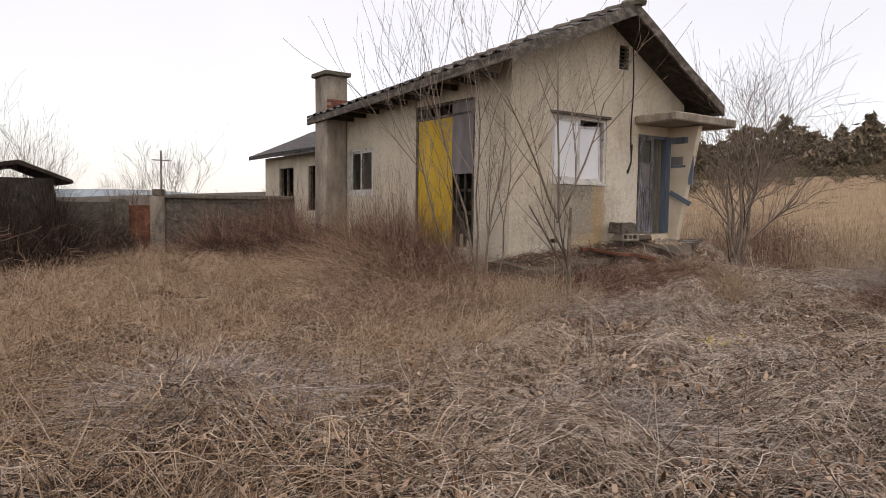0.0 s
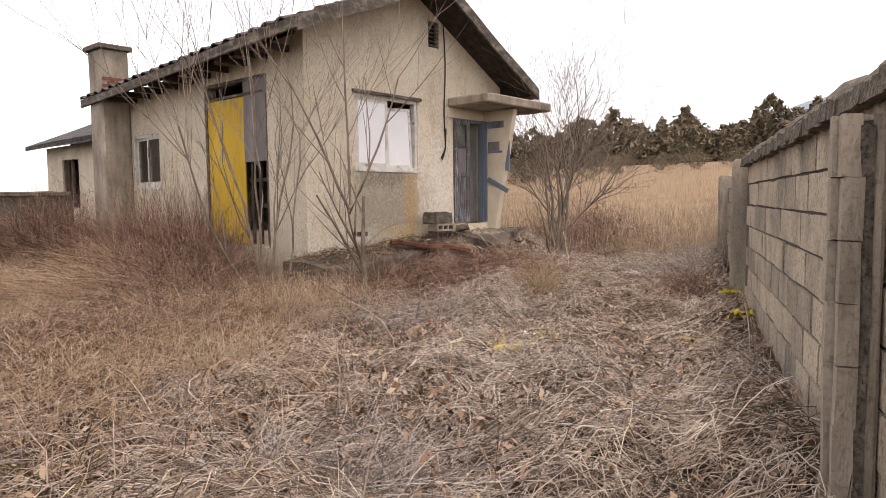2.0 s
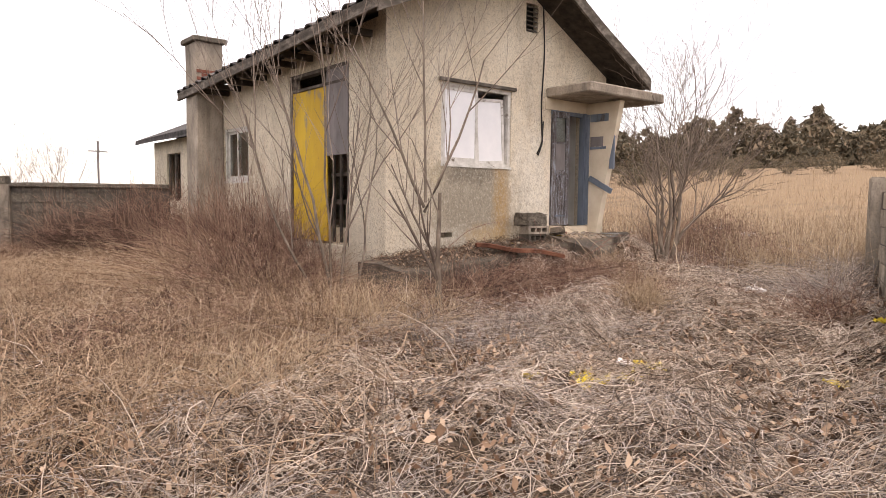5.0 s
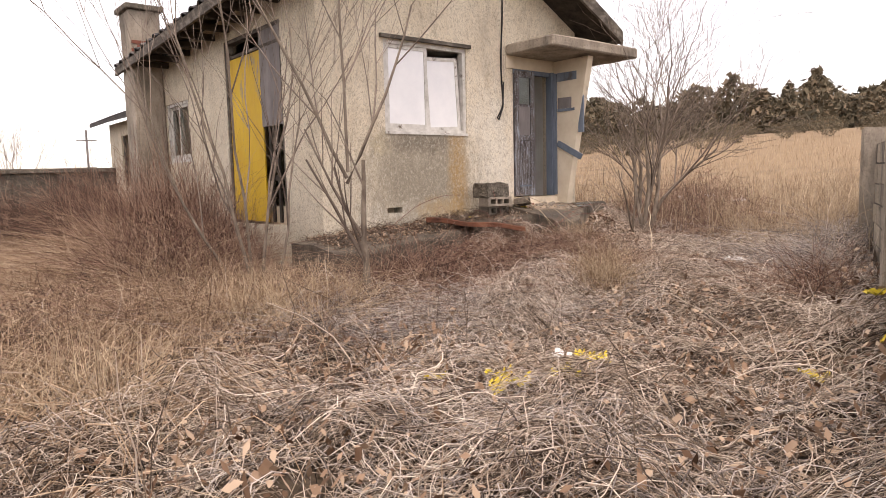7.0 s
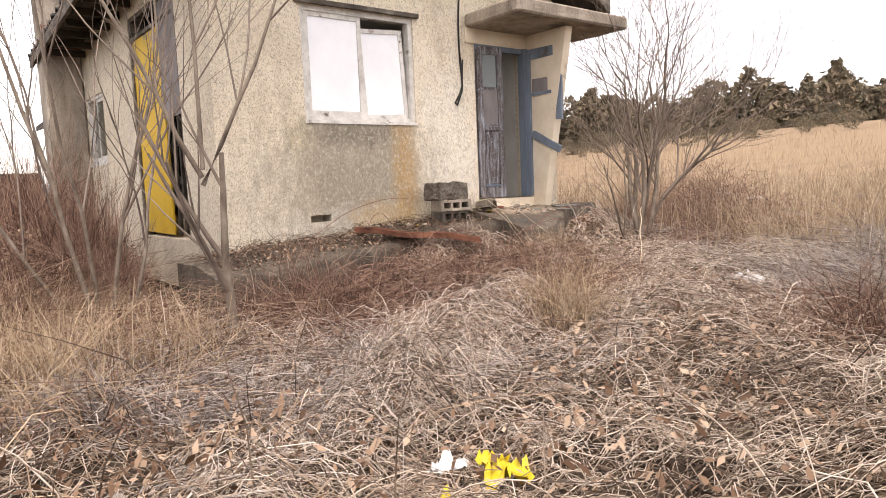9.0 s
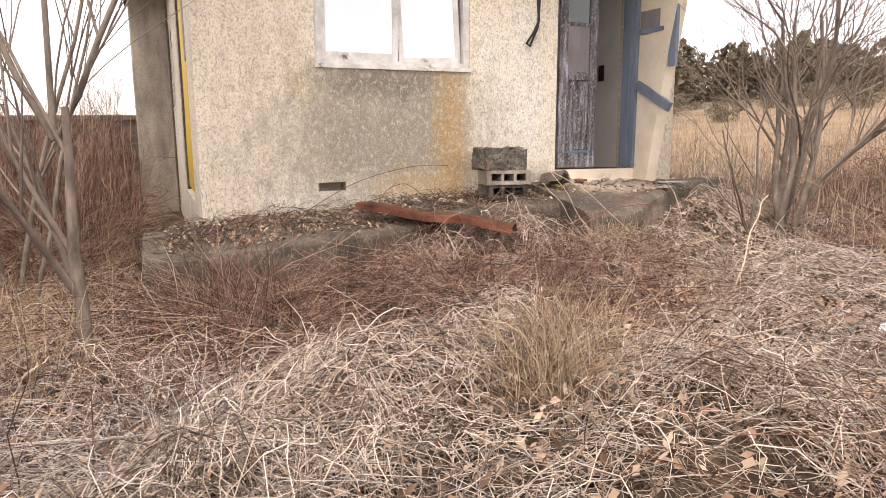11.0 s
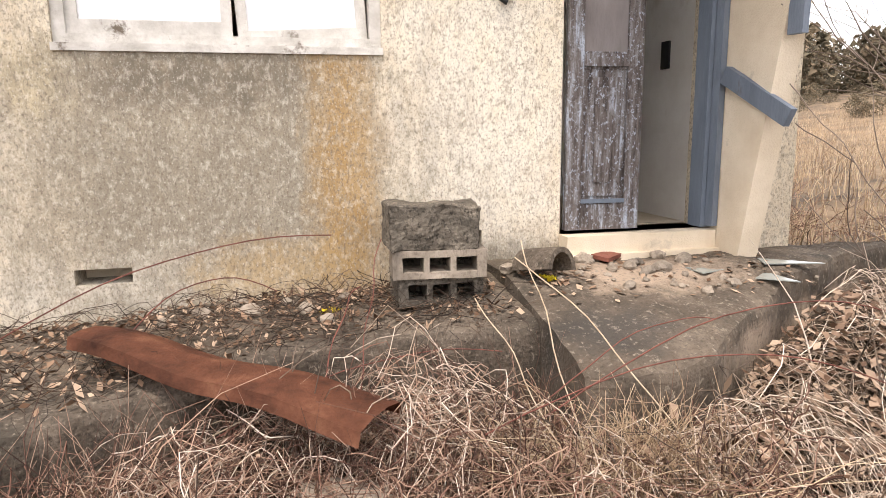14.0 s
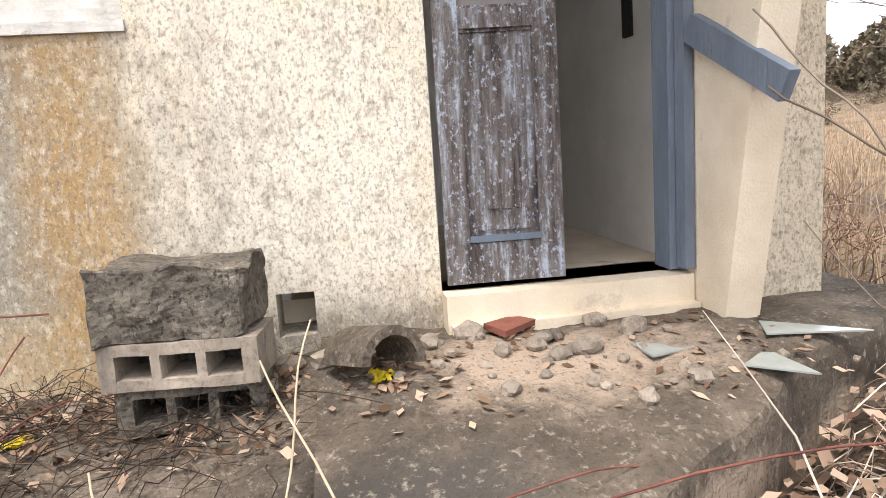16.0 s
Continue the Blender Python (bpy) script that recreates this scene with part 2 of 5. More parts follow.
FRAME = material("white_paint_frame", [(0.3, (0.42, 0.40, 0.36)), (0.6, (0.66, 0.64, 0.60))], 8, 8, 0.8, 0.5, 70, stain=(0.16, 0.13, 0.10), stain_scale=6, stain_at=(0.58, 0.66))
# Frosted white pane; the sky's reflection is put into its colour.
SKY_PANE = material("sky_white_pane", [(0.3, (0.76, 0.77, 0.79)), (0.7, (0.86, 0.86, 0.87))], 3, 5, 0.25, 0.05, 20, spec=0.5)
RUST = material("rust", [(0.3, (0.07, 0.028, 0.018)), (0.55, (0.21, 0.085, 0.05)), (0.75, (0.36, 0.17, 0.10))], 6, 9, 0.85, 0.5, 90, stain=(0.45, 0.36, 0.25), stain_scale=3, stain_at=(0.66, 0.7))
BRICKRED = material("red_brick", [(0.3, (0.14, 0.05, 0.035)), (0.7, (0.26, 0.10, 0.07))], 8, 8, 0.92, 0.6, 80)
SOIL = material("soil", [(0.3, (0.024, 0.018, 0.013)), (0.55, (0.06, 0.043, 0.03)), (0.8, (0.13, 0.095, 0.065))], 9, 10, 0.98, 1.0, 40, stain=(0.12, 0.09, 0.06), stain_scale=0.5)
weather(SOIL, [((60, 5, 0), (46, 60, 40), (0.25, 0.175, 0.105), 0.95, 0.6)])
STRAW = material("dry_vine", [(0.12, (0.085, 0.062, 0.048)), (0.4, (0.32, 0.245, 0.185)), (0.7, (0.58, 0.475, 0.39)), (0.92, (0.76, 0.665, 0.57))], 3, 4, 0.85, 0, island=0.9)
# Dark stem colour; under the weeds it stands in for shade in the gaps.
DARK_STEM = material("dark_stem", [(0.2, (0.022, 0.015, 0.011)), (0.6, (0.075, 0.05, 0.036)), (0.9, (0.16, 0.11, 0.08))], 3, 4, 0.9, 0, island=0.8)
DARKVINE = material("dark_creeper", [(0.2, (0.014, 0.010, 0.008)), (0.6, (0.05, 0.034, 0.026)), (0.95, (0.15, 0.10, 0.075))], 3, 4, 0.9, 0, island=0.9)
GREYVINE = material("grey_vine", [(0.15, (0.12, 0.10, 0.092)), (0.5, (0.36, 0.31, 0.28)), (0.9, (0.62, 0.55, 0.50))], 3, 4, 0.85, 0, island=0.9)
GRASS = material("dry_grass", [(0.15, (0.13, 0.078, 0.048)), (0.5, (0.41, 0.28, 0.18)), (0.9, (0.64, 0.50, 0.36))], 2, 4, 0.85, 0, island=0.8)
REDTWIG = material("red_twig", [(0.15, (0.065, 0.035, 0.026)), (0.5, (0.19, 0.10, 0.072)), (0.9, (0.47, 0.325, 0.24))], 3, 4, 0.85, 0, island=0.9)
LEAF = material("dead_leaf", [(0.15, (0.10, 0.055, 0.032)), (0.5, (0.27, 0.175, 0.115)), (0.9, (0.46, 0.345, 0.25))], 3, 4, 0.85, 0, island=0.9)
PALELEAF = material("pale_dead_leaf", [(0.15, (0.12, 0.07, 0.045)), (0.5, (0.27, 0.185, 0.128)), (0.9, (0.43, 0.325, 0.24))], 3, 4, 0.8, 0, island=0.9)
BARK = material("bark", [(0.3, (0.085, 0.064, 0.05)), (0.55, (0.20, 0.16, 0.125)), (0.8, (0.34, 0.285, 0.235))], 14, 8, 0.92, 0.6, 90, streak=0.4)
TWIG = material("twig", [(0.3, (0.11, 0.082, 0.066)), (0.7, (0.27, 0.215, 0.175))], 5, 5, 0.9, 0, island=0.4)
MEADOW = material("meadow_straw", [(0.15, (0.22, 0.145, 0.09)), (0.5, (0.43, 0.315, 0.205)), (0.9, (0.60, 0.475, 0.33))], 2, 4, 0.85, 0, island=0.8)
WOODS = material("far_woods", [(0.2, (0.075, 0.068, 0.048)), (0.55, (0.15, 0.122, 0.08)), (0.9, (0.25, 0.185, 0.125))], 0.4, 5, 0.95, 0, island=0.6)
# Distance haze is put into the hills' blue-grey colour.
HILL = material("hazed_far_hill", [(0.3, (0.20, 0.24, 0.27)), (0.7, (0.30, 0.34, 0.37))], 0.05, 5, 1.0, 0)
YBAG = material("yellow_plastic", [(0.3, (0.50, 0.36, 0.015)), (0.7, (0.75, 0.60, 0.04))], 9, 5, 0.4, 0.3, 40)
WHITE = material("white_plastic", [(0.3, (0.55, 0.53, 0.52)), (0.7, (0.78, 0.77, 0.76))], 9, 5, 0.5, 0.3, 40)
BLACK = material("black_rubber_and_recess_shade", [(0.3, (0.012, 0.012, 0.012)), (0.7, (0.03, 0.03, 0.03))], 9, 4, 0.6, 0)
GLASS = bpy.data.materials.new("window_glass")
GLASS.use_nodes = True
gb = GLASS.node_tree.nodes["Principled BSDF"]
gb.inputs["Base Color"].default_value, gb.inputs["Roughness"].default_value, gb.inputs["Transmission Weight"].default_value = (0.75, 0.82, 0.8, 1), 0.06, 1.0


# ---- helpers of this scene ----
def box(bm, x0, y0, z0, x1, y1, z1, m=None):
    v = [bm.verts.new((m @ Vector(p)) if m else p) for p in
         [(x0, y0, z0), (x1, y0, z0), (x1, y1, z0), (x0, y1, z0), (x0, y0, z1), (x1, y0, z1), (x1, y1, z1), (x0, y1, z1)]]
    for q in ((3, 2, 1, 0), (4, 5, 6, 7), (0, 1, 5, 4), (1, 2, 6, 5), (2, 3, 7, 6), (3, 0, 4, 7)):
        bm.faces.new([v[i] for i in q])
    return v


def prism(bm, pts, z0, z1):
    """An upright prism over a plan polygon (counter-clockwise); z1 may be one height for each corner."""
    tops = z1 if isinstance(z1, (list, tuple)) else [z1] * len(pts)
    lo, hi = [bm.verts.new((x, y, z0)) for x, y in pts], [bm.verts.new((x, y, z)) for (x, y), z in zip(pts, tops)]
    bm.faces.new(lo[::-1]); bm.faces.new(hi)
    for i in range(len(pts)):
        j = (i + 1) % len(pts)
        bm.faces.new((lo[i], lo[j], hi[j], hi[i]))


def soften(bm, width=0.012, segments=1, rough=0.0, cuts=0):
    if cuts:
        bmesh.ops.subdivide_edges(bm, edges=bm.edges[:], cuts=cuts, use_grid_fill=True)
    if width:
        sharp = [e for e in bm.edges if len(e.link_faces) == 2 and e.calc_face_angle(0) > 0.6]
        bmesh.ops.bevel(bm, geom=sharp, offset=width, segments=segments, affect="EDGES", clamp_overlap=True)
    if rough:
        for v in bm.verts:
            v.co += noise.noise_vector(v.co * 9.0) * rough + noise.noise_vector(v.co * 31.0) * rough * 0.4
    return bm


def link(name, bm, mat, parent=None, label=""):
    me = bpy.data.meshes.new(name)
    bmesh.ops.recalc_face_normals(bm, faces=bm.faces[:])
    bm.to_mesh(me); bm.free()
    me.materials.append(mat)
    ob = new(name, me)
    ob.parent = parent
    if label:
        tagged(ob, label)
    return ob


def part(name, bm, mat, parent, label=""):
    return link(name, bm, mat, parent, label)


def piece(name, me, parent, m):
    ob = new(name, me)
    ob.parent = parent
    ob.matrix_basis = m
    return ob


def thing(name, label, category, group="", at=(0, 0, 0)):
    ob = new(name)
    ob.empty_display_size = 0.1
    return tagged(ob, label, category, group)


def array_mesh(name, verts, faces, mat, parent=None):
    me = bpy.data.meshes.new(name)
    me.vertices.add(len(verts)); me.vertices.foreach_set("co", np.asarray(verts, np.float32).ravel())
    k = faces.shape[1]
    me.loops.add(faces.size); me.loops.foreach_set("vertex_index", faces.astype(np.int32).ravel())
    me.polygons.add(len(faces)); me.polygons.foreach_set("loop_start", np.arange(0, faces.size, k, dtype=np.int32))
    me.polygons.foreach_set("loop_total", np.full(len(faces), k, np.int32))
    me.update(calc_edges=True)
    me.materials.append(mat)
    ob = new(name, me)
    ob.parent = parent
    return ob


def tubes(paths, radii, sides=3):
    """Tubes along many paths at once: paths (n, k, 3), radii (n, k). Returns verts and quads."""
    n, k, _ = paths.shape
    t = np.gradient(paths, axis=1)
    t /= np.linalg.norm(t, axis=2, keepdims=True) + 1e-9
    ref = np.where(np.abs(t[..., 2:3]) > 0.9, np.array([1.0, 0, 0]), np.array([0, 0, 1.0]))
    a = np.cross(t, ref); a /= np.linalg.norm(a, axis=2, keepdims=True) + 1e-9
    b = np.cross(t, a)
    ang = np.arange(sides) * 2 * np.pi / sides
    ring = a[:, :, None] * np.cos(ang)[None, None, :, None] + b[:, :, None] * np.sin(ang)[None, None, :, None]
    v = paths[:, :, None] + ring * radii[:, :, None, None]
    idx = np.arange(n * k * sides).reshape(n, k, sides)
    nx = np.roll(idx, -1, axis=2)
    f = np.stack([idx[:, :-1], nx[:, :-1], nx[:, 1:], idx[:, 1:]], axis=-1).reshape(-1, 4)
    return v.reshape(-1, 3), f


# ---- ground ----
WALL_A, WALL_B = np.array([7.62, -1.38]), np.array([12.13, 0.40])
WALL_DIR = (WALL_B - WALL_A) / np.linalg.norm(WALL_B - WALL_A)
WALL_NORMAL = np.array([-WALL_DIR[1], WALL_DIR[0]])


def bumps(x, y):
    return (0.05 * np.sin(1.3 * x + 0.7 * y) * np.sin(0.9 * y - 0.4 * x + 1.0) + 0.035 * np.sin(3.1 * x - 1.7 * y + 2) * np.sin(2.3 * y + 1.1 * x)
            + 0.02 * np.sin(6.7 * x + 5.1 * y) * np.sin(5.9 * x - 7.3 * y))


def hump(x, y, cx, cy, r, h):
    return h * np.exp(-((x - cx) ** 2 + (y - cy) ** 2) / (r * r))


def ground_z(x, y):
    x, y = np.asarray(x, float), np.asarray(y, float)
    near = 1 / (1 + np.exp(np.clip((np.hypot(x - 9, y - 3) - 16) / 3, -50, 50)))
    z = bumps(x, y) * near
    z = z + 0.08 / (1 + np.exp(-np.clip((x - 11.6) / 0.5, -50, 50))) / (1 + np.exp(-np.clip((y - 2.6) / 0.5, -50, 50)))
    d = (x - WALL_A[0]) * WALL_NORMAL[0] + (y - WALL_A[1]) * WALL_NORMAL[1]
    z = z + 0.22 * np.exp(-(d / 0.45) ** 2) * near
    z = z + hump(x, y, 4.6, 1.9, 0.55, 0.12) + hump(x, y, 8.6, 6.3, 1.0, 0.25) + hump(x, y, 14.6, 1.7, 1.0, 0.2) + hump(x, y, 9.2, 12, 2.0, 0.15)
    z = z + 0.26 * np.exp(-((y - 4.6) / 0.48) ** 2 - ((x - 12.2) / 1.3) ** 2) + 0.40 * np.exp(-((y - 4.85 - 0.5 * (x - 14.4)) / 0.5) ** 2 - ((x - 14.7) / 1.3) ** 2)
    z = z + 0.32 / (1 + np.exp(-np.clip((x - 17.5) / 1.2, -50, 50)))
    rise = np.clip((x - 28) / 48, 0, 1)
    return z + 4.4 * rise * rise * (3 - 2 * rise)


def build_ground():
    fine = np.concatenate([np.array([-2500, -900, -350, -150, -70, -40, -25, -15, -9]), np.arange(-5, 26, 0.14), np.array([28, 32, 37, 44, 54, 70, 95, 140, 220, 400, 900, 2500])])
    finey = np.concatenate([np.array([-2500, -900, -350, -150, -70, -40, -25, -14]), np.arange(-8, 18, 0.14), np.array([20, 23, 27, 33, 42, 56, 80, 120, 200, 400, 900, 2500])])
    gx, gy = np.meshgrid(fine, finey, indexing="ij")
    gz = ground_z(gx, gy)
    rng = np.random.default_rng(4)
    gz = gz + rng.normal(0, 0.012, gz.shape) * (np.abs(gx) < 26)
    n, m = gx.shape
    idx = np.arange(n * m).reshape(n, m)
    f = np.stack([idx[:-1, :-1], idx[1:, :-1], idx[1:, 1:], idx[:-1, 1:]], axis=-1).reshape(-1, 4)
    ob = array_mesh("ground", np.stack([gx, gy, gz], -1).reshape(-1, 3), f, SOIL)
    tagged(ob, "brown soil under dry weeds and leaf litter", "ground", kind="structure")


build_ground()

# ---- the house ----
X0, X1, YF, YB = 10.37, 14.87, 5.6, 11.6
RIDGE_X, EAVE_Z, EAVE_R, RIDGE_Z, SAG = 12.58, 3.60, 3.30, 4.72, 0.05
house = thing("house", "abandoned single-storey house with cream stained plaster walls and tiled gable roof", "house")


def roof_under(x):
    run, fall = (RIDGE_X - 9.85, RIDGE_Z - EAVE_Z) if x < RIDGE_X else (15.22 - RIDGE_X, RIDGE_Z - EAVE_R)
    return RIDGE_Z - abs(x - RIDGE_X) * fall / run - 0.14


def wall_columns(bm, us, z0, holes, top, place):
    """Wall pieces between the breaks us; holes are (u0, u1, z0, z1); place turns (u, depth, z) into the world."""
    for a, b in zip(us, us[1:]):
        mid, z = (a + b) / 2, z0
        inside = sorted((h for h in holes if h[0] < mid < h[1]), key=lambda h: h[2])
        spans = []
        for h in inside:
            spans.append((z, z, h[2], h[2])); z = h[3]
        spans.append((z, z, top(a), top(b)))
        for za, zb, ta, tb in spans:
            v = [bm.verts.new(place(*p)) for p in ((a, 0, za), (b, 0, zb), (b, 1, zb), (a, 1, za), (a, 0, ta), (b, 0, tb), (b, 1, tb), (a, 1, ta))]
            for q in ((3, 2, 1, 0), (4, 5, 6, 7), (0, 1, 5, 4), (1, 2, 6, 5), (2, 3, 7, 6), (3, 0, 4, 7)):
                bm.faces.new([v[i] for i in q])


THICK = 0.18
WIN, DOOR, VENT = (11.28, 12.62, 1.76, 2.88), (13.50, 14.33, 0.88, 2.70), (12.90, 13.16, 3.80, 4.22)
FOOT_A, FOOT_B = (11.27, 11.5, 0.76, 0.83), (12.97, 13.09, 0.78, 0.92)
LWIN, LDOOR = (9.78, 10.86, 1.57, 2.54), (6.48, 8.22, 0.62, 3.16)
bm = bmesh.new()
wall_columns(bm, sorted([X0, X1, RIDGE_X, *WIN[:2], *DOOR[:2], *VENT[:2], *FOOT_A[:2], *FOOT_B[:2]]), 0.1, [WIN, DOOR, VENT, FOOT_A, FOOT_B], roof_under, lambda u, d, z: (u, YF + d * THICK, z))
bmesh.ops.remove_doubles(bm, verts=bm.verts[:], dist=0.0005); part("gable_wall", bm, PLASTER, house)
bm = bmesh.new()
side_top = lambda u: 3.64 - SAG * (u - 5.02)
wall_columns(bm, sorted([YF + THICK, YB, *LWIN[:2], *LDOOR[:2]]), 0.1, [LWIN, LDOOR], side_top, lambda u, d, z: (X0 + d * THICK, u, z))
bmesh.ops.remove_doubles(bm, verts=bm.verts[:], dist=0.0005); part("side_wall", bm, PLASTER, house)
bm = bmesh.new(); box(bm, X1 - THICK, YF + THICK, 0.1, X1, YB, 2.95); part("far_side_wall", bm, PLASTER, house)
bm = bmesh.new(); wall_columns(bm, [X0 + THICK, RIDGE_X, X1 - THICK], 0.1, [], lambda u: roof_under(u) - SAG * 6.6, lambda u, d, z: (u, YB - d * THICK, z)); part("back_wall", bm, PLASTER, house)
bm = bmesh.new(); box(bm, X0 + THICK, YF + THICK, 0.3, X1 - THICK, YB - THICK, 0.86); part("inner_floor", bm, PLASTER_CREAM, house, "dusty cream concrete floor")
bm = bmesh.new(); box(bm, X0 + THICK, YF + THICK, 2.9, X1 - THICK, YB - THICK, 2.95); part("inner_ceiling", bm, PLASTER_IN, house)
for q in ((14.44, YF + THICK, 14.56, 7.598), (12.9, 7.6, 14.81, 7.7), (12.9, YF + THICK + 0.002, 13.0, 7.598)):
    bm = bmesh.new(); box(bm, q[0], q[1], 0.861, q[2], q[3], 2.89); part("inner_wall", bm, PLASTER_IN, house, "pale grey plastered wall of the entrance hall")
# Raised black box stands in for the recess; its darkness is colour only.
bm = bmesh.new(); box(bm, 14.425, 6.17, 1.75, 14.439, 6.25, 1.91); part("switch_box", bm, BLACK, house, "empty black switch recess")
# wing wall beside the door: narrow at the foot, jutting further at the top
bm = bmesh.new()
pts = [(YF - 0.002, 0.6), (5.36, 0.6), (4.92, 2.86), (YF - 0.002, 2.86)]
for xx in (14.335, 14.45):
    bm.faces.new([bm.verts.new((xx, y, z)) for y, z in pts])
bm.verts.ensure_lookup_table()
for i in range(4):
    j = (i + 1) % 4
    bm.faces.new((bm.verts[i], bm.verts[j], bm.verts[4 + j], bm.verts[4 + i]))
part("wing_wall", soften(bm, 0.012), PLASTER_CREAM, house, "slanted cream wing wall beside the door")
# door canopy
canopy_bm = bmesh.new()
prism(canopy_bm, [(13.36, 4.72), (15.25, 4.72), (15.25, YF - 0.003), (13.36, YF - 0.003)], 2.87, 3.02)
canopy = part("canopy", soften(canopy_bm, 0.02, 1, 0.008, 3), CONCRETE_PALE, house, "thin weathered concrete canopy over the door")
bm = bmesh.new(); box(bm, 13.36, YF - 0.02, 2.70, 14.335, YF - 0.002, 2.87); part("lintel", bm, PLASTER_CREAM, house)
bm = bmesh.new(); box(bm, DOOR[0], 5.5, 0.62, DOOR[1], 5.86, 0.88); box(bm, DOOR[0] + 0.01, 5.46, 0.62, DOOR[1], 5.5, 0.79)
part("threshold", soften(bm, 0.015), PLASTER_CREAM, house, "worn cream threshold step")

# roof
roof_bm = bmesh.new()
Y_VERGE, SLOPE = 5.02, (RIDGE_Z - EAVE_Z) / (RIDGE_X - 9.85)
for xe, ez in ((9.85, EAVE_Z), (15.22, EAVE_R)):
    a = [(RIDGE_X, Y_VERGE, RIDGE_Z), (xe, Y_VERGE, ez), (xe, YB + 0.1, ez - SAG * 6.68), (RIDGE_X, YB + 0.1, RIDGE_Z - SAG * 6.68)]
    lo = [roof_bm.verts.new((x, y, z - 0.10)) for x, y, z in a]
    hi = [roof_bm.verts.new((x, y, z - 0.03)) for x, y, z in a]
    roof_bm.faces.new(lo); roof_bm.faces.new(hi)
    for i in range(4):
        j = (i + 1) % 4
        roof_bm.faces.new((lo[i], lo[j], hi[j], hi[i]))
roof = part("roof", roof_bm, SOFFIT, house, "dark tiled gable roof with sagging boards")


def sloped_board(xa, za, xb, zb, y0, y1, h, parent, name, mat):
    bm = bmesh.new()
    steps = 14
    rows = []
    for i in range(steps + 1):
        f = i / steps
        x, z = xa + (xb - xa) * f, za + (zb - za) * f + 0.012 * math.sin(f * 9)
        rows.append([bm.verts.new(p) for p in ((x, y0, z - h), (x, y1, z - h), (x, y1, z), (x, y0, z))])
    for r, q in zip(rows, rows[1:]):
        for i in range(4):
            j = (i + 1) % 4
            bm.faces.new((r[i], r[j], q[j], q[i]))
    bm.faces.new(rows[0]); bm.faces.new(rows[-1])
    return part(name, bm, mat, parent)


sloped_board(9.83, EAVE_Z, RIDGE_X, RIDGE_Z, Y_VERGE - 0.045, Y_VERGE - 0.005, 0.19, house, "verge_board", FASCIA)
sloped_board(RIDGE_X, RIDGE_Z, 15.24, EAVE_R, Y_VERGE - 0.045, Y_VERGE - 0.005, 0.19, house, "verge_board", FASCIA)
bm = bmesh.new(); box(bm, 9.80, Y_VERGE - 0.03, EAVE_Z - 0.16, 9.845, YB + 0.1, EAVE_Z - 0.02, Matrix(((1, 0, 0, 0), (0, 1, 0, 0), (0, -SAG, 1, SAG * Y_VERGE), (0, 0, 0, 1)))); part("eave_board", soften(bm, 0.004, 1, 0.012, 5), FASCIA, house, "grey weathered eave board")
bm = bmesh.new(); box(bm, 15.225, Y_VERGE - 0.03, EAVE_R - 0.16, 15.26, YB + 0.1, EAVE_R - 0.02, Matrix(((1, 0, 0, 0), (0, 1, 0, 0), (0, -SAG, 1, SAG * Y_VERGE), (0, 0, 0, 1)))); part("eave_board", soften(bm, 0.004), FASCIA, house)
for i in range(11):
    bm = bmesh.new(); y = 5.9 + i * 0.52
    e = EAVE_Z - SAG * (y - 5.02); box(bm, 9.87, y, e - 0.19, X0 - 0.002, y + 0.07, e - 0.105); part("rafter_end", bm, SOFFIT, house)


def tile_mesh():
    bm = bmesh.new()
    prof = [(0.0, 0.0), (0.05, 0.028), (0.11, 0.035), (0.17, 0.012), (0.22, -0.004), (0.31, 0.0)]
    rows = []
    for v in (0.0, 0.36):
        lift = 0.03 if v == 0 else 0.0
        rows.append(([bm.verts.new((u, v, z + lift + 0.018)) for u, z in prof], [bm.verts.new((u, v, z + lift)) for u, z in prof]))
    (t0, b0), (t1, b1) = rows
    for i in range(len(prof) - 1):
        bm.faces.new((t0[i], t0[i + 1], t1[i + 1], t1[i])); bm.faces.new((b0[i + 1], b0[i], b1[i], b1[i + 1])); bm.faces.new((b0[i], b0[i + 1], t0[i + 1], t0[i]))
    for a in (0, -1):
        bm.faces.new((b0[a], t0[a], t1[a], b1[a]))
    me = bpy.data.meshes.new("roof_tile"); bmesh.ops.recalc_face_normals(bm, faces=bm.faces[:]); bm.to_mesh(me); bm.free(); me.materials.append(ROOF)
    return me


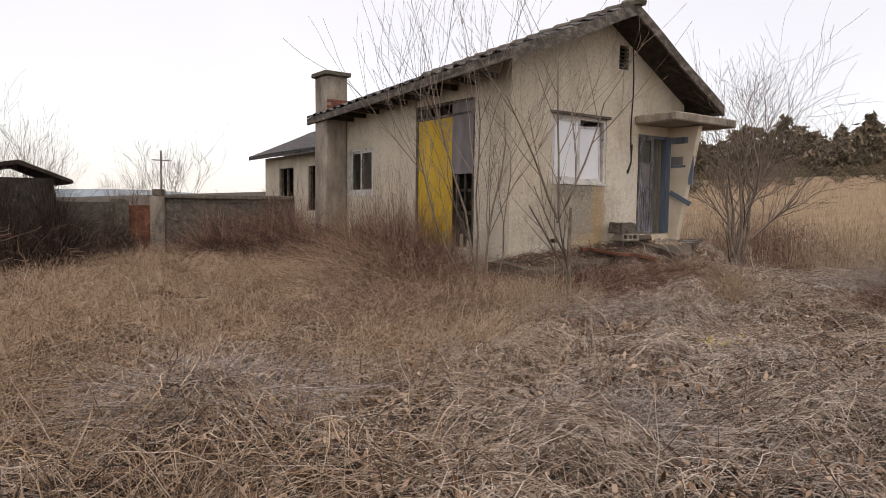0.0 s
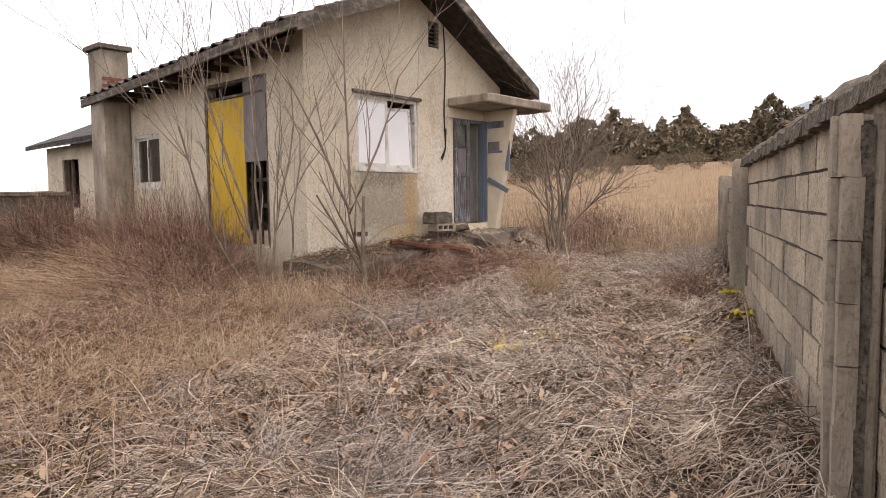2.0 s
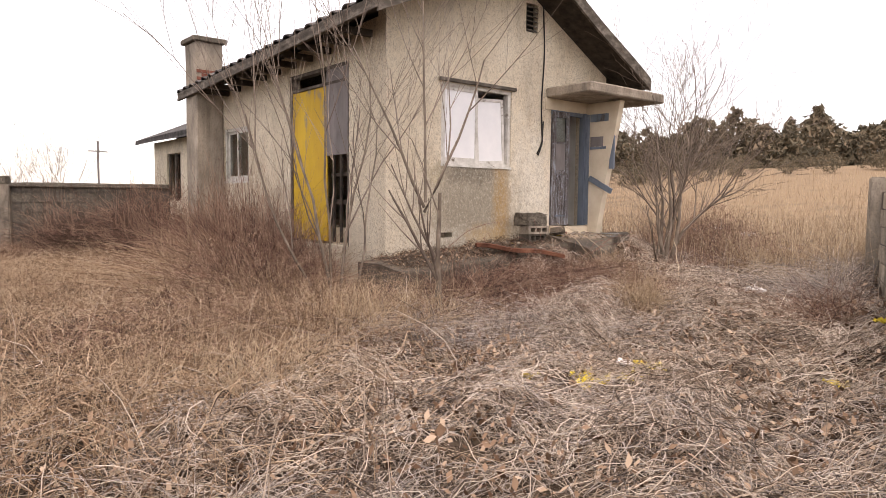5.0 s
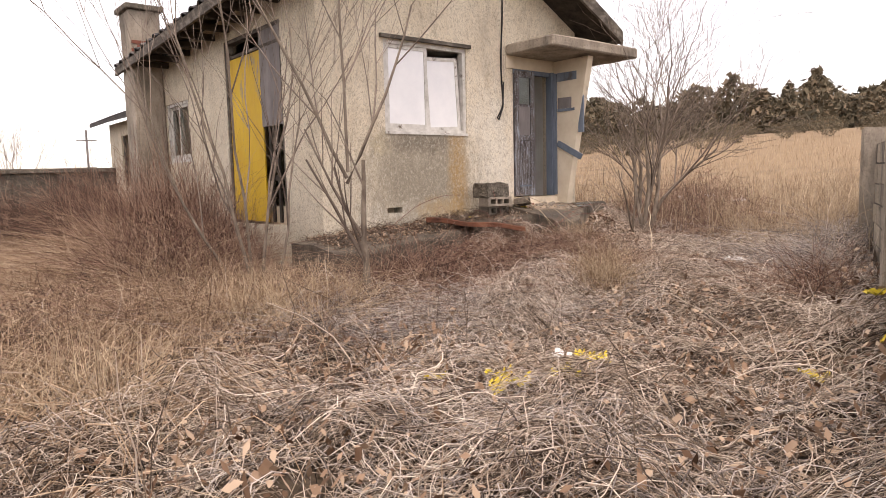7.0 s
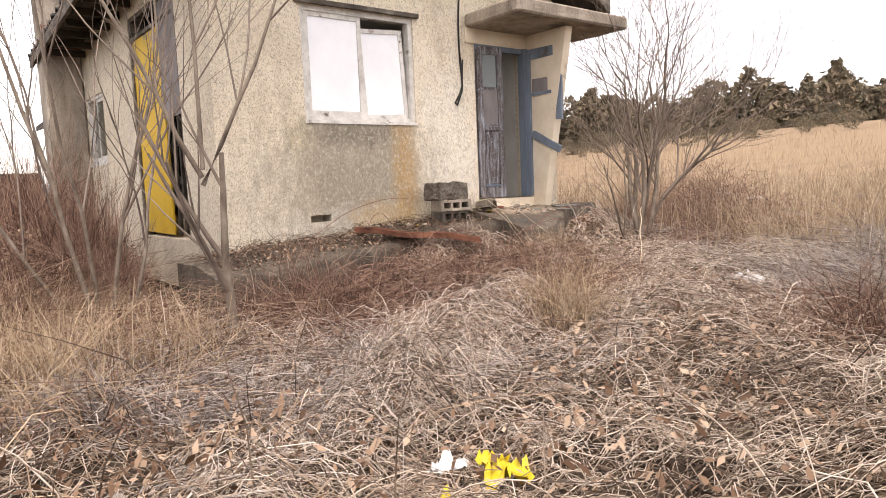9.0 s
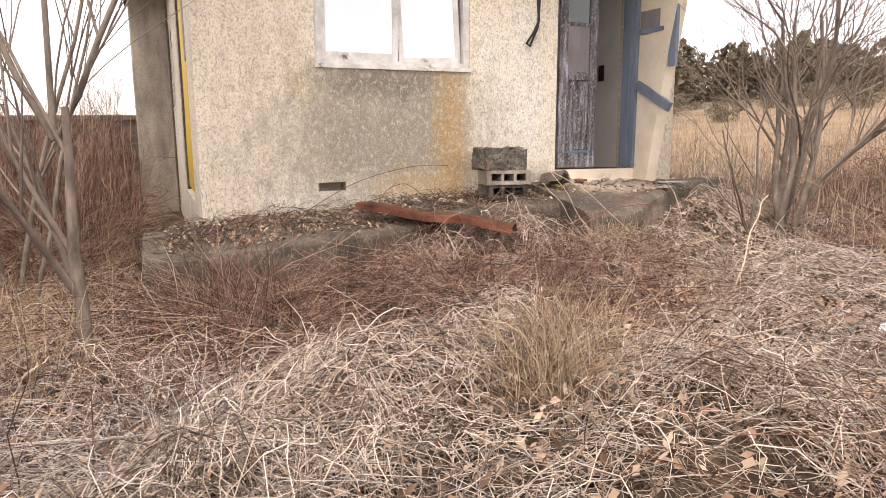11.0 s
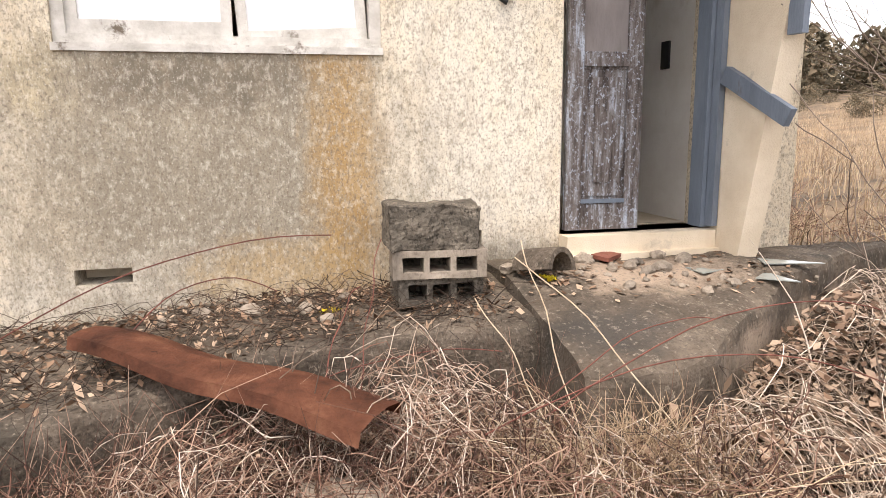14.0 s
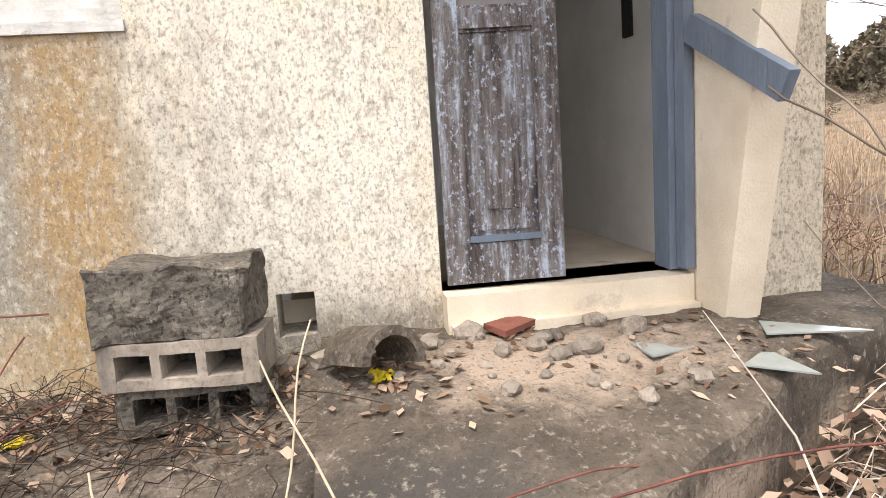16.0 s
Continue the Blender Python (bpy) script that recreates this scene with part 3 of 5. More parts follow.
# windows of the gable and the side wall
def window(opening, plane, axis, tilt_sash, pane_mat, name, curtain=False):
    u0, u1, z0, z1 = opening
    turn = Matrix.Identity(4) if axis == "x" else Matrix.Rotation(radians(90), 4, "Z")
    base = Matrix.Translation((0, plane, 0)) if axis == "x" else Matrix.Translation((plane, 0, 0)) @ Matrix.Rotation(radians(90), 4, "Z") @ Matrix.Diagonal((1, -1, 1, 1))
    bm = bmesh.new()
    f = 0.05
    for q in ((u0, z0, u1, z0 + f), (u0, z1 - f, u1, z1), (u0, z0 + f, u0 + f, z1 - f), (u1 - f, z0 + f, u1, z1 - f)):
        box(bm, q[0], 0.02, q[1], q[2], 0.12, q[3], base)
    w = part(name, soften(bm, 0.004), FRAME, house, "white-painted wooden window frame with peeling paint")
    bm = bmesh.new(); box(bm, u0 - 0.005, -0.012, z0 - 0.022, u1 + 0.005, 0.018, z0 + 0.01, base); part("sill", soften(bm, 0.005), FRAME, w)
    mid = (u0 + u1) / 2
    for k, (a, b) in enumerate(((u0 + f, mid + 0.03), (mid + (0.055 if tilt_sash else -0.03), u1 - f))):
        tilt = base @ (Matrix.Translation((b, 0, z0)) @ Matrix.Rotation(radians(tilt_sash), 4, "Y") @ Matrix.Translation((-b, 0, -z0)) if k == 1 and tilt_sash else Matrix.Identity(4))
        d = 0.035 + 0.035 * k
        top = z1 - f - (0.07 if k == 1 and tilt_sash else 0)
        bm = bmesh.new()
        s = 0.045
        for q in ((a, z0 + f, b, z0 + f + s * 1.3), (a, top - s, b, top), (a, z0 + f + s * 1.3, a + s, top - s), (b - s, z0 + f + s * 1.3, b, top - s)):
            box(bm, q[0], d, q[1], q[2], d + 0.03, q[3], tilt)
        part("sash", soften(bm, 0.003), FRAME, w)
        bm = bmesh.new(); box(bm, a + s, d + 0.012, z0 + f + s * 1.3, b - s, d + 0.018, top - s, tilt)
        part("pane", bm, pane_mat, w)
    return w


window(WIN, YF, "x", -3.2, SKY_PANE, "window")
bm = bmesh.new(); box(bm, WIN[0] - 0.06, YF - 0.05, WIN[3] + 0.003, WIN[1] + 0.06, YF - 0.002, WIN[3] + 0.05); part("window_head_board", soften(bm, 0.005, 1, 0.004, 3), FASCIA, house)
w2 = window(LWIN, X0, "y", 0, GLASS, "window")
# Black sheet behind the slats puts the vent's inner shade into colour.
bm = bmesh.new(); box(bm, VENT[0], YF + 0.1, VENT[2], VENT[1], YF + 0.12, VENT[3]); vent = part("vent", bm, BLACK, house, "louvred attic vent with a black backing for the shade inside")
for i in range(6):
    bm = bmesh.new()
    z = VENT[2] + 0.02 + i * 0.068
    box(bm, VENT[0], 0, 0, VENT[1], 0.075, 0.012, Matrix.Translation((0, YF + 0.01, z)) @ Matrix.Rotation(radians(30), 4, "X")); part("slat", bm, FASCIA, vent)

# boarded side entrance
y0, y1, z0, z1 = LDOOR
bm = bmesh.new()
for q in ((y0, z1 - 0.05, y1, z1), (y0, z0, y0 + 0.05, z1 - 0.05), (y1 - 0.05, z0, y1, z1 - 0.05), (y0 + 0.05, 2.9, y1 - 0.05, 2.94)):
    box(bm, X0 + 0.01, q[0], q[1], X0 + 0.12, q[2], q[3])
side_door = part("side_door", soften(bm, 0.004), FASCIA, house, "wide boarded-up side entrance")
bm = bmesh.new(); box(bm, X0 + 0.03, 7.13, 0.66, X0 + 0.055, y1 - 0.052, 2.895); part("yellow_panel", soften(bm, 0.003, 1, 0.004, 4), YELLOW, side_door, "peeling yellow painted board")
bm = bmesh.new(); box(bm, X0 + 0.015, y0 + 0.052, 1.9, X0 + 0.035, 7.12, z1 - 0.052); part("grey_panel", soften(bm, 0.003, 1, 0.004, 4), GREYBOARD, side_door, "grey weathered board")
for i in range(3):
    bm = bmesh.new(); y = y0 + 0.08 + i * 0.2; box(bm, X0 + 0.05, y, 0.66, X0 + 0.08, y + 0.05, 1.89); part("broken_slat", bm, SOFFIT, side_door)
for za, zb in ((1.2, 1.27), (1.6, 1.65)):
    bm = bmesh.new(); box(bm, X0 + 0.082, y0 + 0.06, za, X0 + 0.11, 7.1, zb); part("broken_rail", bm, SOFFIT, side_door)

# chimney against the far end of the side wall
CH = (9.86, 10.86, 10.36, 11.42)
bm = bmesh.new(); box(bm, CH[0], CH[1], 0.0, CH[2], CH[3], 4.1)
chimney = part("chimney", soften(bm, 0.02, 1, 0.008, 5), CONCRETE_PALE, house, "square grey rendered chimney stained by soot")
bm = bmesh.new(); box(bm, CH[0] - 0.06, CH[1] - 0.06, 4.1, CH[2] + 0.06, CH[3] + 0.06, 4.19); part("cap", soften(bm, 0.012, 1, 0.006, 3), CONCRETE_DARK, chimney, "dark concrete chimney cap")
brick_bm = bmesh.new(); box(brick_bm, 0, 0, 0, 0.17, 0.012, 0.055)
brick_me = bpy.data.meshes.new("brick"); soften(brick_bm, 0.004).to_mesh(brick_me); brick_bm.free(); brick_me.materials.append(BRICKRED)
for r in range(5):
    for c in range(3):
        if c == 2 and r % 2:
            continue
        piece("brick", brick_me, chimney, pose(CH[0] + 0.01 + c * 0.18 - (0.0 if r % 2 == 0 else -0.09), CH[1] - 0.014, 3.28 + r * 0.065))

# ---- double door ----
def door_leaf(m, worn, broken):
    """Door leaf 0.45 wide and 1.78 high, hinge edge at the origin."""
    mat = WORN_BLUE if worn else BLUE
    w, h, t, s = (0.46 if broken else 0.39), 1.78, 0.035, 0.08
    bm = bmesh.new()
    if not broken:
        box(bm, 0, 0, 0, s, t, h, m); box(bm, w - s, 0, 0, w, t, h, m)
        for a, b in ((0, 0.13), (0.79, 0.87), (h - 0.09, h)):
            box(bm, s, 0.002, a, w - s, t - 0.002, b, m)
    else:
        box(bm, 0, 0, 0, 0.05, t, h, m); box(bm, w - 0.02, 0, 0.9, w + 0.06, t, h, m); box(bm, 0.075, 0.002, h - 0.12, w - 0.02, t - 0.002, h, m)
        box(bm, 0.075, 0.006, 1.22, w - 0.02, t - 0.006, 1.26, m)
    leaf = part("door_leaf", soften(bm, 0.004), mat, house, "weathered blue-grey door leaf with flaking paint" if worn else "broken blue door frame with its panels missing")
    if not broken:
        bm = bmesh.new(); box(bm, s, 0.012, 0.13, w - s, 0.024, 0.79, m); part("panel", bm, mat, leaf)
        bm = bmesh.new(); box(bm, s + 0.03, 0.004, 0.17, w - s - 0.03, 0.012, 0.75, m); part("panel_field", soften(bm, 0.006), mat, leaf)
        bm = bmesh.new(); box(bm, s + 0.06, -0.006, 0.24, w - s - 0.06, 0.004, 0.70, m); part("panel_field", soften(bm, 0.005), mat, leaf)
        bm = bmesh.new(); box(bm, s, -0.008, 0.135, w - s, 0.003, 0.155, m); part("moulding", soften(bm, 0.004), BLUE, leaf)
        bm = bmesh.new(); box(bm, s, -0.012, 0.80, w - s, 0.001, 0.86, m); part("moulding", soften(bm, 0.006), mat, leaf)
        bm = bmesh.new(); box(bm, s, 0.004, 1.28, w - s, 0.022, 1.31, m); part("glazing_bar", bm, mat, leaf)
        bm = bmesh.new(); box(bm, s, 0.014, 0.87, w - s, 0.019, 1.28, m); part("pane", bm, GREYBOARD, leaf, "dull grey lower pane")
        bm = bmesh.new(); box(bm, s, 0.014, 1.31, w - s, 0.018, h - 0.09, m); part("glass_pane", bm, GLASS, leaf)
    else:
        bm = bmesh.new(); box(bm, 0, 0.0, 0, 0.46, 0.035, 0.085, m @ Matrix.Translation((0.06, -0.01, 0.72)) @ Matrix.Rotation(radians(28), 4, "Y")); part("hanging_rail", soften(bm, 0.005), mat, leaf, "loose slanted blue rail")
        bm = bmesh.new(); box(bm, 0.08, 0.012, 1.262, w - 0.02, 0.018, 1.42, m); part("pane", bm, GREYBOARD, leaf)


door_leaf(Matrix.Translation((13.52, YF - 0.02, 0.90)) @ Matrix.Rotation(radians(-3), 4, "Z"), True, False)
door_leaf(Matrix.Translation((14.29, YF - 0.06, 0.90)) @ Matrix.Rotation(radians(-84), 4, "Z"), False, True)
bm = bmesh.new()
box(bm, 14.27, YF - 0.05, 0.89, 14.33, YF + 0.06, 2.70); box(bm, 13.50, YF - 0.01, 2.64, 14.268, YF + 0.06, 2.70)
part("door_post", soften(bm, 0.005), BLUE, house, "blue-grey painted door post")

# ---- annex behind the chimney ----
annex = thing("annex", "low cream outbuilding with dark sagging roof behind the chimney", "outbuilding")
bm = bmesh.new(); wall_columns(bm, [12.4, 13.0, 14.0, 14.9, 15.9, 16.9], 0.0, [(13.0, 14.0, 1.2, 2.35), (14.9, 15.9, 1.2, 2.35)], lambda u: 2.68, lambda u, d, z: (10.9 + d * 0.15, u, z))
bmesh.ops.remove_doubles(bm, verts=bm.verts[:], dist=0.0005); part("wall", bm, PLASTER, annex)
bm = bmesh.new(); box(bm, 11.053, 16.75, 0, 14.5, 16.9, 2.68); part("end_wall", bm, PLASTER, annex)
bm = bmesh.new()
prism_pts = [(10.55, 2.62), (12.6, 3.5), (15.0, 2.65), (15.0, 2.75), (12.6, 3.62), (10.55, 2.74)]
fa, fb = [bm.verts.new((x, 12.0, z)) for x, z in prism_pts], [bm.verts.new((x, 17.3, z)) for x, z in prism_pts]
bm.faces.new(fa); bm.faces.new(fb)
for i in range(6):
    bm.faces.new((fa[i], fa[(i + 1) % 6], fb[(i + 1) % 6], fb[i]))
part("roof", soften(bm, 0, 1, 0.03, 2), ROOF, annex)
for y in (13.0, 14.9):
    for dy, w in ((0, 0.08), (0.47, 0.06), (0.92, 0.08)):
        bm = bmesh.new(); box(bm, 10.94, y + dy, 1.2, 10.99, y + dy + w, 2.35); part("window_bar", bm, FASCIA, annex)
# Near-black sheet added behind the window openings so they read dark.
bm = bmesh.new(); box(bm, 11.4, 12.8, 0, 11.45, 16.7, 2.85); part("inner_wall", bm, SOFFIT, annex)

# ---- slabs in front of the house ----
def terrace_front(x):
    return np.interp(x, [9.95, 11.2, 12.0, 12.6, 13.08], [4.64, 4.62, 4.82, 4.92, 4.86])


def terrace_z(x, y):
    drop = np.clip((5.45 - y) / 0.8, 0, 1) ** 1.5
    return 0.52 + (np.asarray(x) - 10) * 0.062 - 0.07 * drop + 0.012 * np.sin(5 * x + 2 * y) + 0.008 * np.sin(13 * x - 9 * y)


def porch_front(x):
    return np.interp(x, [13.1, 13.25, 13.42, 13.62, 13.8, 14.13, 14.48, 14.94, 15.3, 15.6], [4.46, 4.40, 4.42, 4.50, 4.62, 4.86, 5.08, 5.32, 5.46, 5.54])


def porch_z(x, y):
    return 0.765 - 0.17 * np.clip((5.30 - np.asarray(y)) / 0.9, 0, 1) ** 1.2 - 0.02 * np.clip(np.asarray(x) - 14.3, 0, 2) + 0.006 * np.sin(6 * x + 3 * y) + 0.004 * np.sin(17 * x - 11 * y)


def cast_slab(name, x0, x1, front, top, mat, label, category, seed):
    """A hand-cast slab against the house wall: an uneven top, a rounded lip along its front curve, and rough faces down into the soil."""
    rng = np.random.default_rng(seed)
    n, bm, rows = int((x1 - x0) / 0.04), bmesh.new(), []
    for i in range(n + 1):
        x = x0 + (x1 - x0) * i / n
        yf = float(front(x)) + 0.012 * math.sin(11 * x) + rng.normal(0, 0.004)
        zf = float(top(x, yf))
        col = [(x, yf + 0.02, -0.1), (x, yf + 0.012 * math.sin(9 * x), zf * 0.5), (x, yf - 0.004, zf - 0.10), (x, yf, zf - 0.045), (x, yf + 0.012, zf - 0.016), (x, yf + 0.04, zf - 0.003)]
        ys = np.linspace(yf + 0.08, YF - 0.002, 18)
        col += [(x, float(y), float(top(x, y)) + rng.normal(0, 0.0025)) for y in ys] + [(x, YF - 0.002, -0.1)]
        rows.append([bm.verts.new(p) for p in col])
    for r, q in zip(rows, rows[1:]):
        for i in range(len(r) - 1):
            bm.faces.new((r[i], r[i + 1], q[i + 1], q[i]))
    bm.faces.new(rows[0]); bm.faces.new(rows[-1])
    tagged(link(name, bm, mat), label, category, kind="structure")


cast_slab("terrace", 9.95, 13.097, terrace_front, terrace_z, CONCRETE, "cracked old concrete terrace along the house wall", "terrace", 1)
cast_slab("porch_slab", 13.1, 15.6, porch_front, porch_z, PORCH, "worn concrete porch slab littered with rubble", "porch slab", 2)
bm = bmesh.new(); prism(bm, [(14.873, YF + 0.003), (15.6, YF + 0.003), (15.6, 7.5), (14.873, 7.5)], -0.1, 0.6)
tagged(link("side_slab", soften(bm, 0.03, 2, 0.014, 4), CONCRETE), "concrete strip round the house corner", "slab", kind="structure")


# ---- concrete blocks stacked beside the door ----
def hollow_block(name, at, turn, w, d, h, mat, label, rough=0.004, holes=True):
    ob = thing(name, label, "concrete block", "stack of concrete blocks")
    bm = bmesh.new()
    if holes:
        g = (w - 0.13) / 3
        xs = [0, 0.04, 0.04 + g, 0.065 + g, 0.065 + 2 * g, 0.09 + 2 * g, 0.09 + 3 * g, w]
        for i in range(7):
            if i % 2 == 0:
                box(bm, xs[i], 0, 0, xs[i + 1], d, h)
            else:
                box(bm, xs[i], 0, 0, xs[i + 1], d, 0.028); box(bm, xs[i], 0, h - 0.028, xs[i + 1], d, h)
    else:
        box(bm, 0, 0, 0, w, d, h)
    bmesh.ops.remove_doubles(bm, verts=bm.verts[:], dist=0.0005)
    part("body", soften(bm, 0.006 if not holes else 0, 1, rough, 2 if holes else 11), mat, ob)
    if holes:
        # Dark sheet across the holes; its colour carries the shade inside them.
        bm = bmesh.new(); box(bm, 0.02, d * 0.72, 0.029, w - 0.02, d * 0.76, h - 0.029); part("hole_shade", bm, CONCRETE_DARK, ob)
    ob.matrix_basis = pose(*at, 0, 0, turn)


hollow_block("concrete_block", (12.60, 5.18, 0.672), 0, 0.37, 0.2, 0.122, CONCRETE_DARK, "dark hollow concrete block at the foot of a stack", 0.006)
hollow_block("concrete_block", (12.575, 5.17, 0.796), -6, 0.395, 0.2, 0.118, CONCRETE_PALE, "pale hollow concrete block lying on its side")
hollow_block("concrete_block", (12.565, 5.17, 0.916), -4, 0.38, 0.30, 0.18, CONCRETE_DARK, "rough crumbling mossy concrete block on the stack", 0.02, False)

# ---- rusty sheet leaning off the terrace ----
bm = bmesh.new()
a, b = Vector((11.45, 5.06, 0.70)), Vector((12.40, 4.38, 0.57))
rows = []
side = (b - a).cross(Vector((0, 0, 1))).normalized()
for i in range(15):
    f = i / 14
    p = a.lerp(b, f)
    prof = [(-0.13, -0.05), (-0.115, 0.0), (-0.04, 0.018), (0.05, 0.022), (0.12, 0.012), (0.135, -0.03)]
    rows.append([bm.verts.new(p + side * (u * (0.75 + 0.35 * f)) + Vector((0, 0, w + 0.012 * math.sin(f * 11)))) for u, w in prof])
for r, q in zip(rows, rows[1:]):
    for i in range(5):
        bm.faces.new((r[i], r[i + 1], q[i + 1], q[i]))
bmesh.ops.solidify(bm, geom=bm.faces[:], thickness=0.006)
tagged(link("rusty_gutter", bm, RUST), "rust-red bent sheet-metal gutter fallen against the terrace", "sheet metal")


def lump(name, at, size, mat, label, category, seed, flat=0.7):
    bm = bmesh.new()
    bmesh.ops.create_icosphere(bm, subdivisions=2, radius=1)
    off = Vector((seed * 3.1, seed * 1.7, seed))
    for v in bm.verts:
        v.co *= 1 + 0.5 * noise.noise(v.co * 1.3 + off)
        v.co.x *= size; v.co.y *= size * 0.8; v.co.z *= size * flat
    ob = link(name, bm, mat)
    ob.matrix_basis = pose(*at, 0, 0, seed * 47 % 360)
    return tagged(ob, label, category)


def slab_piece(name, at, turn, pts, h, mat, label, category):
    bm = bmesh.new(); prism(bm, pts, 0, h)
    ob = link(name, soften(bm, 0.004 if h > 0.01 else 0), mat)
    ob.matrix_basis = pose(*at, *turn)
    return tagged(ob, label, category)


lump("concrete_chunk", (12.25, 4.35, 0.30), 0.16, CONCRETE_PALE, "lump of broken concrete under the rusty gutter", "rubble", 3, 0.5)
rr = random.Random(8)
for i in range(46):
    x, y = rr.gauss(13.75, 0.3), rr.triangular(4.85, 5.5, 5.25)
    s = rr.choice((0.008, 0.012, 0.016, 0.02, 0.032))
    lump("stone", (x, y, float(porch_z(x, y)) + s * 0.3), s, CONCRETE_PALE, "small stone of crumbled concrete on the porch slab", "stone", i)["group"] = "rubble on the porch"
for i, (x, y) in enumerate(((12.15, 5.38), (12.0, 5.3), (11.8, 5.42), (12.3, 5.1), (11.65, 5.36), (12.22, 5.28), (11.95, 5.45), (12.4, 5.42), (11.5, 5.3), (13.0, 5.45), (12.95, 5.3), (13.42, 5.36), (13.75, 5.32), (13.85, 5.22), (13.12, 5.3), (13.2, 5.38), (13.3, 5.45), (13.55, 5.42), (14.05, 5.35), (13.95, 5.42))):
    z = float(porch_z(x, y) if x > 13.1 else terrace_z(x, y))
    lump("stone", (x, y, z + 0.015), 0.034 + 0.006 * (i * 7 % 4), CONCRETE_PALE, "fist-sized lump of broken plaster beside the wall", "stone", i + 60, 0.6)["group"] = "rubble on the porch"
bm = bmesh.new()
for i in range(9):
    a0, a1 = radians(20 * i), radians(20 * (i + 1))
    for r0, r1 in ((0.075, 0.1),):
        q = [(r0 * math.cos(a0), r0 * math.sin(a0)), (r1 * math.cos(a0), r1 * math.sin(a0)), (r1 * math.cos(a1), r1 * math.sin(a1)), (r0 * math.cos(a1), r0 * math.sin(a1))]
        prism(bm, q, 0, 0.2)
bmesh.ops.remove_doubles(bm, verts=bm.verts[:], dist=0.001)
ob = link("broken_pipe", bm, CONCRETE); ob.matrix_basis = pose(13.2, 5.28, 0.775, 80, 10, 30); tagged(ob, "broken half of a grey clay pipe on the slab", "pipe")
GLASSY = material("dusty_glass", [(0.3, (0.20, 0.235, 0.22)), (0.7, (0.36, 0.38, 0.36))], 5, 6, 0.2, 0.05, 30, spec=0.6)
slab_piece("glass_shard", (14.0, 5.12, float(porch_z(14.0, 5.12)) + 0.012), (0, 0, 12), [(0, 0), (0.26, 0.02), (0.16, 0.26), (0.03, 0.22)], 0.005, GLASSY, "dusty greenish shard of window glass on the porch slab", "glass shard")
slab_piece("glass_shard", (14.2, 5.02, float(porch_z(14.2, 5.02)) + 0.012), (0, 0, -15), [(0, 0), (0.16, -0.08), (0.1, 0.13)], 0.005, GLASSY, "small triangular shard of window glass on the porch slab", "glass shard")
slab_piece("glass_shard", (14.36, 5.16, float(porch_z(14.36, 5.16)) + 0.012), (0, 0, 20), [(0, 0), (0.24, -0.16), (0.1, 0.1)], 0.005, GLASSY, "pale pointed shard of window glass on the porch slab", "glass shard")
slab_piece("broken_tile", (13.65, 5.36, float(porch_z(13.65, 5.36)) + 0.012), (4, 0, 40), [(0, 0), (0.16, 0), (0.15, 0.08), (0.02, 0.1)], 0.02, BRICKRED, "broken piece of brown tile on the porch", "tile")


def crumpled(name, at, size, mat, label, category, seed):
    r = np.random.default_rng(seed)
    n = 12
    u = np.linspace(-1, 1, n)
    gx, gy = np.meshgrid(u, u, indexing="ij")
    rad = 0.75 + 0.25 * np.sin(np.arctan2(gy, gx) * 3 + seed)
    gz = np.abs(r.normal(0, 0.16, gx.shape)) + 0.12 * np.sin(5 * gx + seed) * np.cos(4 * gy)
    v = np.stack([gx * rad * size + r.normal(0, 0.05, gx.shape) * size, gy * rad * size * 0.7 + r.normal(0, 0.05, gx.shape) * size, (gz + 0.15) * size], -1).reshape(-1, 3)
    idx = np.arange(n * n).reshape(n, n)
    f = np.stack([idx[:-1, :-1], idx[1:, :-1], idx[1:, 1:], idx[:-1, 1:]], axis=-1).reshape(-1, 4)
    ob = array_mesh(name, v, f, mat)
    ob.matrix_basis = pose(*at, 0, 0, seed * 61 % 360)
    return tagged(ob, label, category)


for i, (x, y, s) in enumerate(((8.92, 1.22, 0.16), (8.68, 1.51, 0.08), (9.35, 1.17, 0.12), (9.80, 1.34, 0.14), (11.7, 0.35, 0.12), (10.45, -0.12, 0.14), (10.14, 0.17, 0.09))):
    crumpled("plastic_bag", (x, y, float(ground_z(x, y)) + 0.08), s, YBAG, "crumpled yellow plastic sheet caught in dry vines", "plastic bag", i + 1)
crumpled("plastic_bag", (9.62, 1.44, float(ground_z(9.62, 1.44)) + 0.12), 0.09, WHITE, "crumpled white plastic scrap in dry vines", "plastic bag", 21)
crumpled("plastic_bag", (13.27, 5.17, float(porch_z(13.27, 5.17))), 0.05, YBAG, "torn yellow plastic wrapper on the porch slab", "plastic bag", 31)
crumpled("plastic_bag", (12.32, 5.24, float(terrace_z(12.32, 5.24))), 0.05, YBAG, "faded orange plastic wrapper by the wall", "plastic bag", 33)
for i, (x, y) in enumerate(((22.5, 8.2), (23.3, 8.0), (13.4, 2.2), (20.5, 5.8))):
    crumpled("plastic_bag", (x, y, float(ground_z(x, y)) + 0.1), 0.18, WHITE, "pale plastic rubbish lying in the weeds", "plastic bag", 40 + i)


# ---- cables ----
def cable(name, pts, r, mat, label, parent=None):
    cu = bpy.data.curves.new(name, "CURVE")
    cu.dimensions, cu.bevel_depth, cu.bevel_resolution = "3D", r, 1
    sp = cu.splines.new("POLY"); sp.points.add(len(pts) - 1)
    for p, q in zip(sp.points, pts):
        p.co = (*q, 1)
    cu.materials.append(mat)
    ob = new(name, cu); ob.parent = parent
    return tagged(ob, label, "cable")


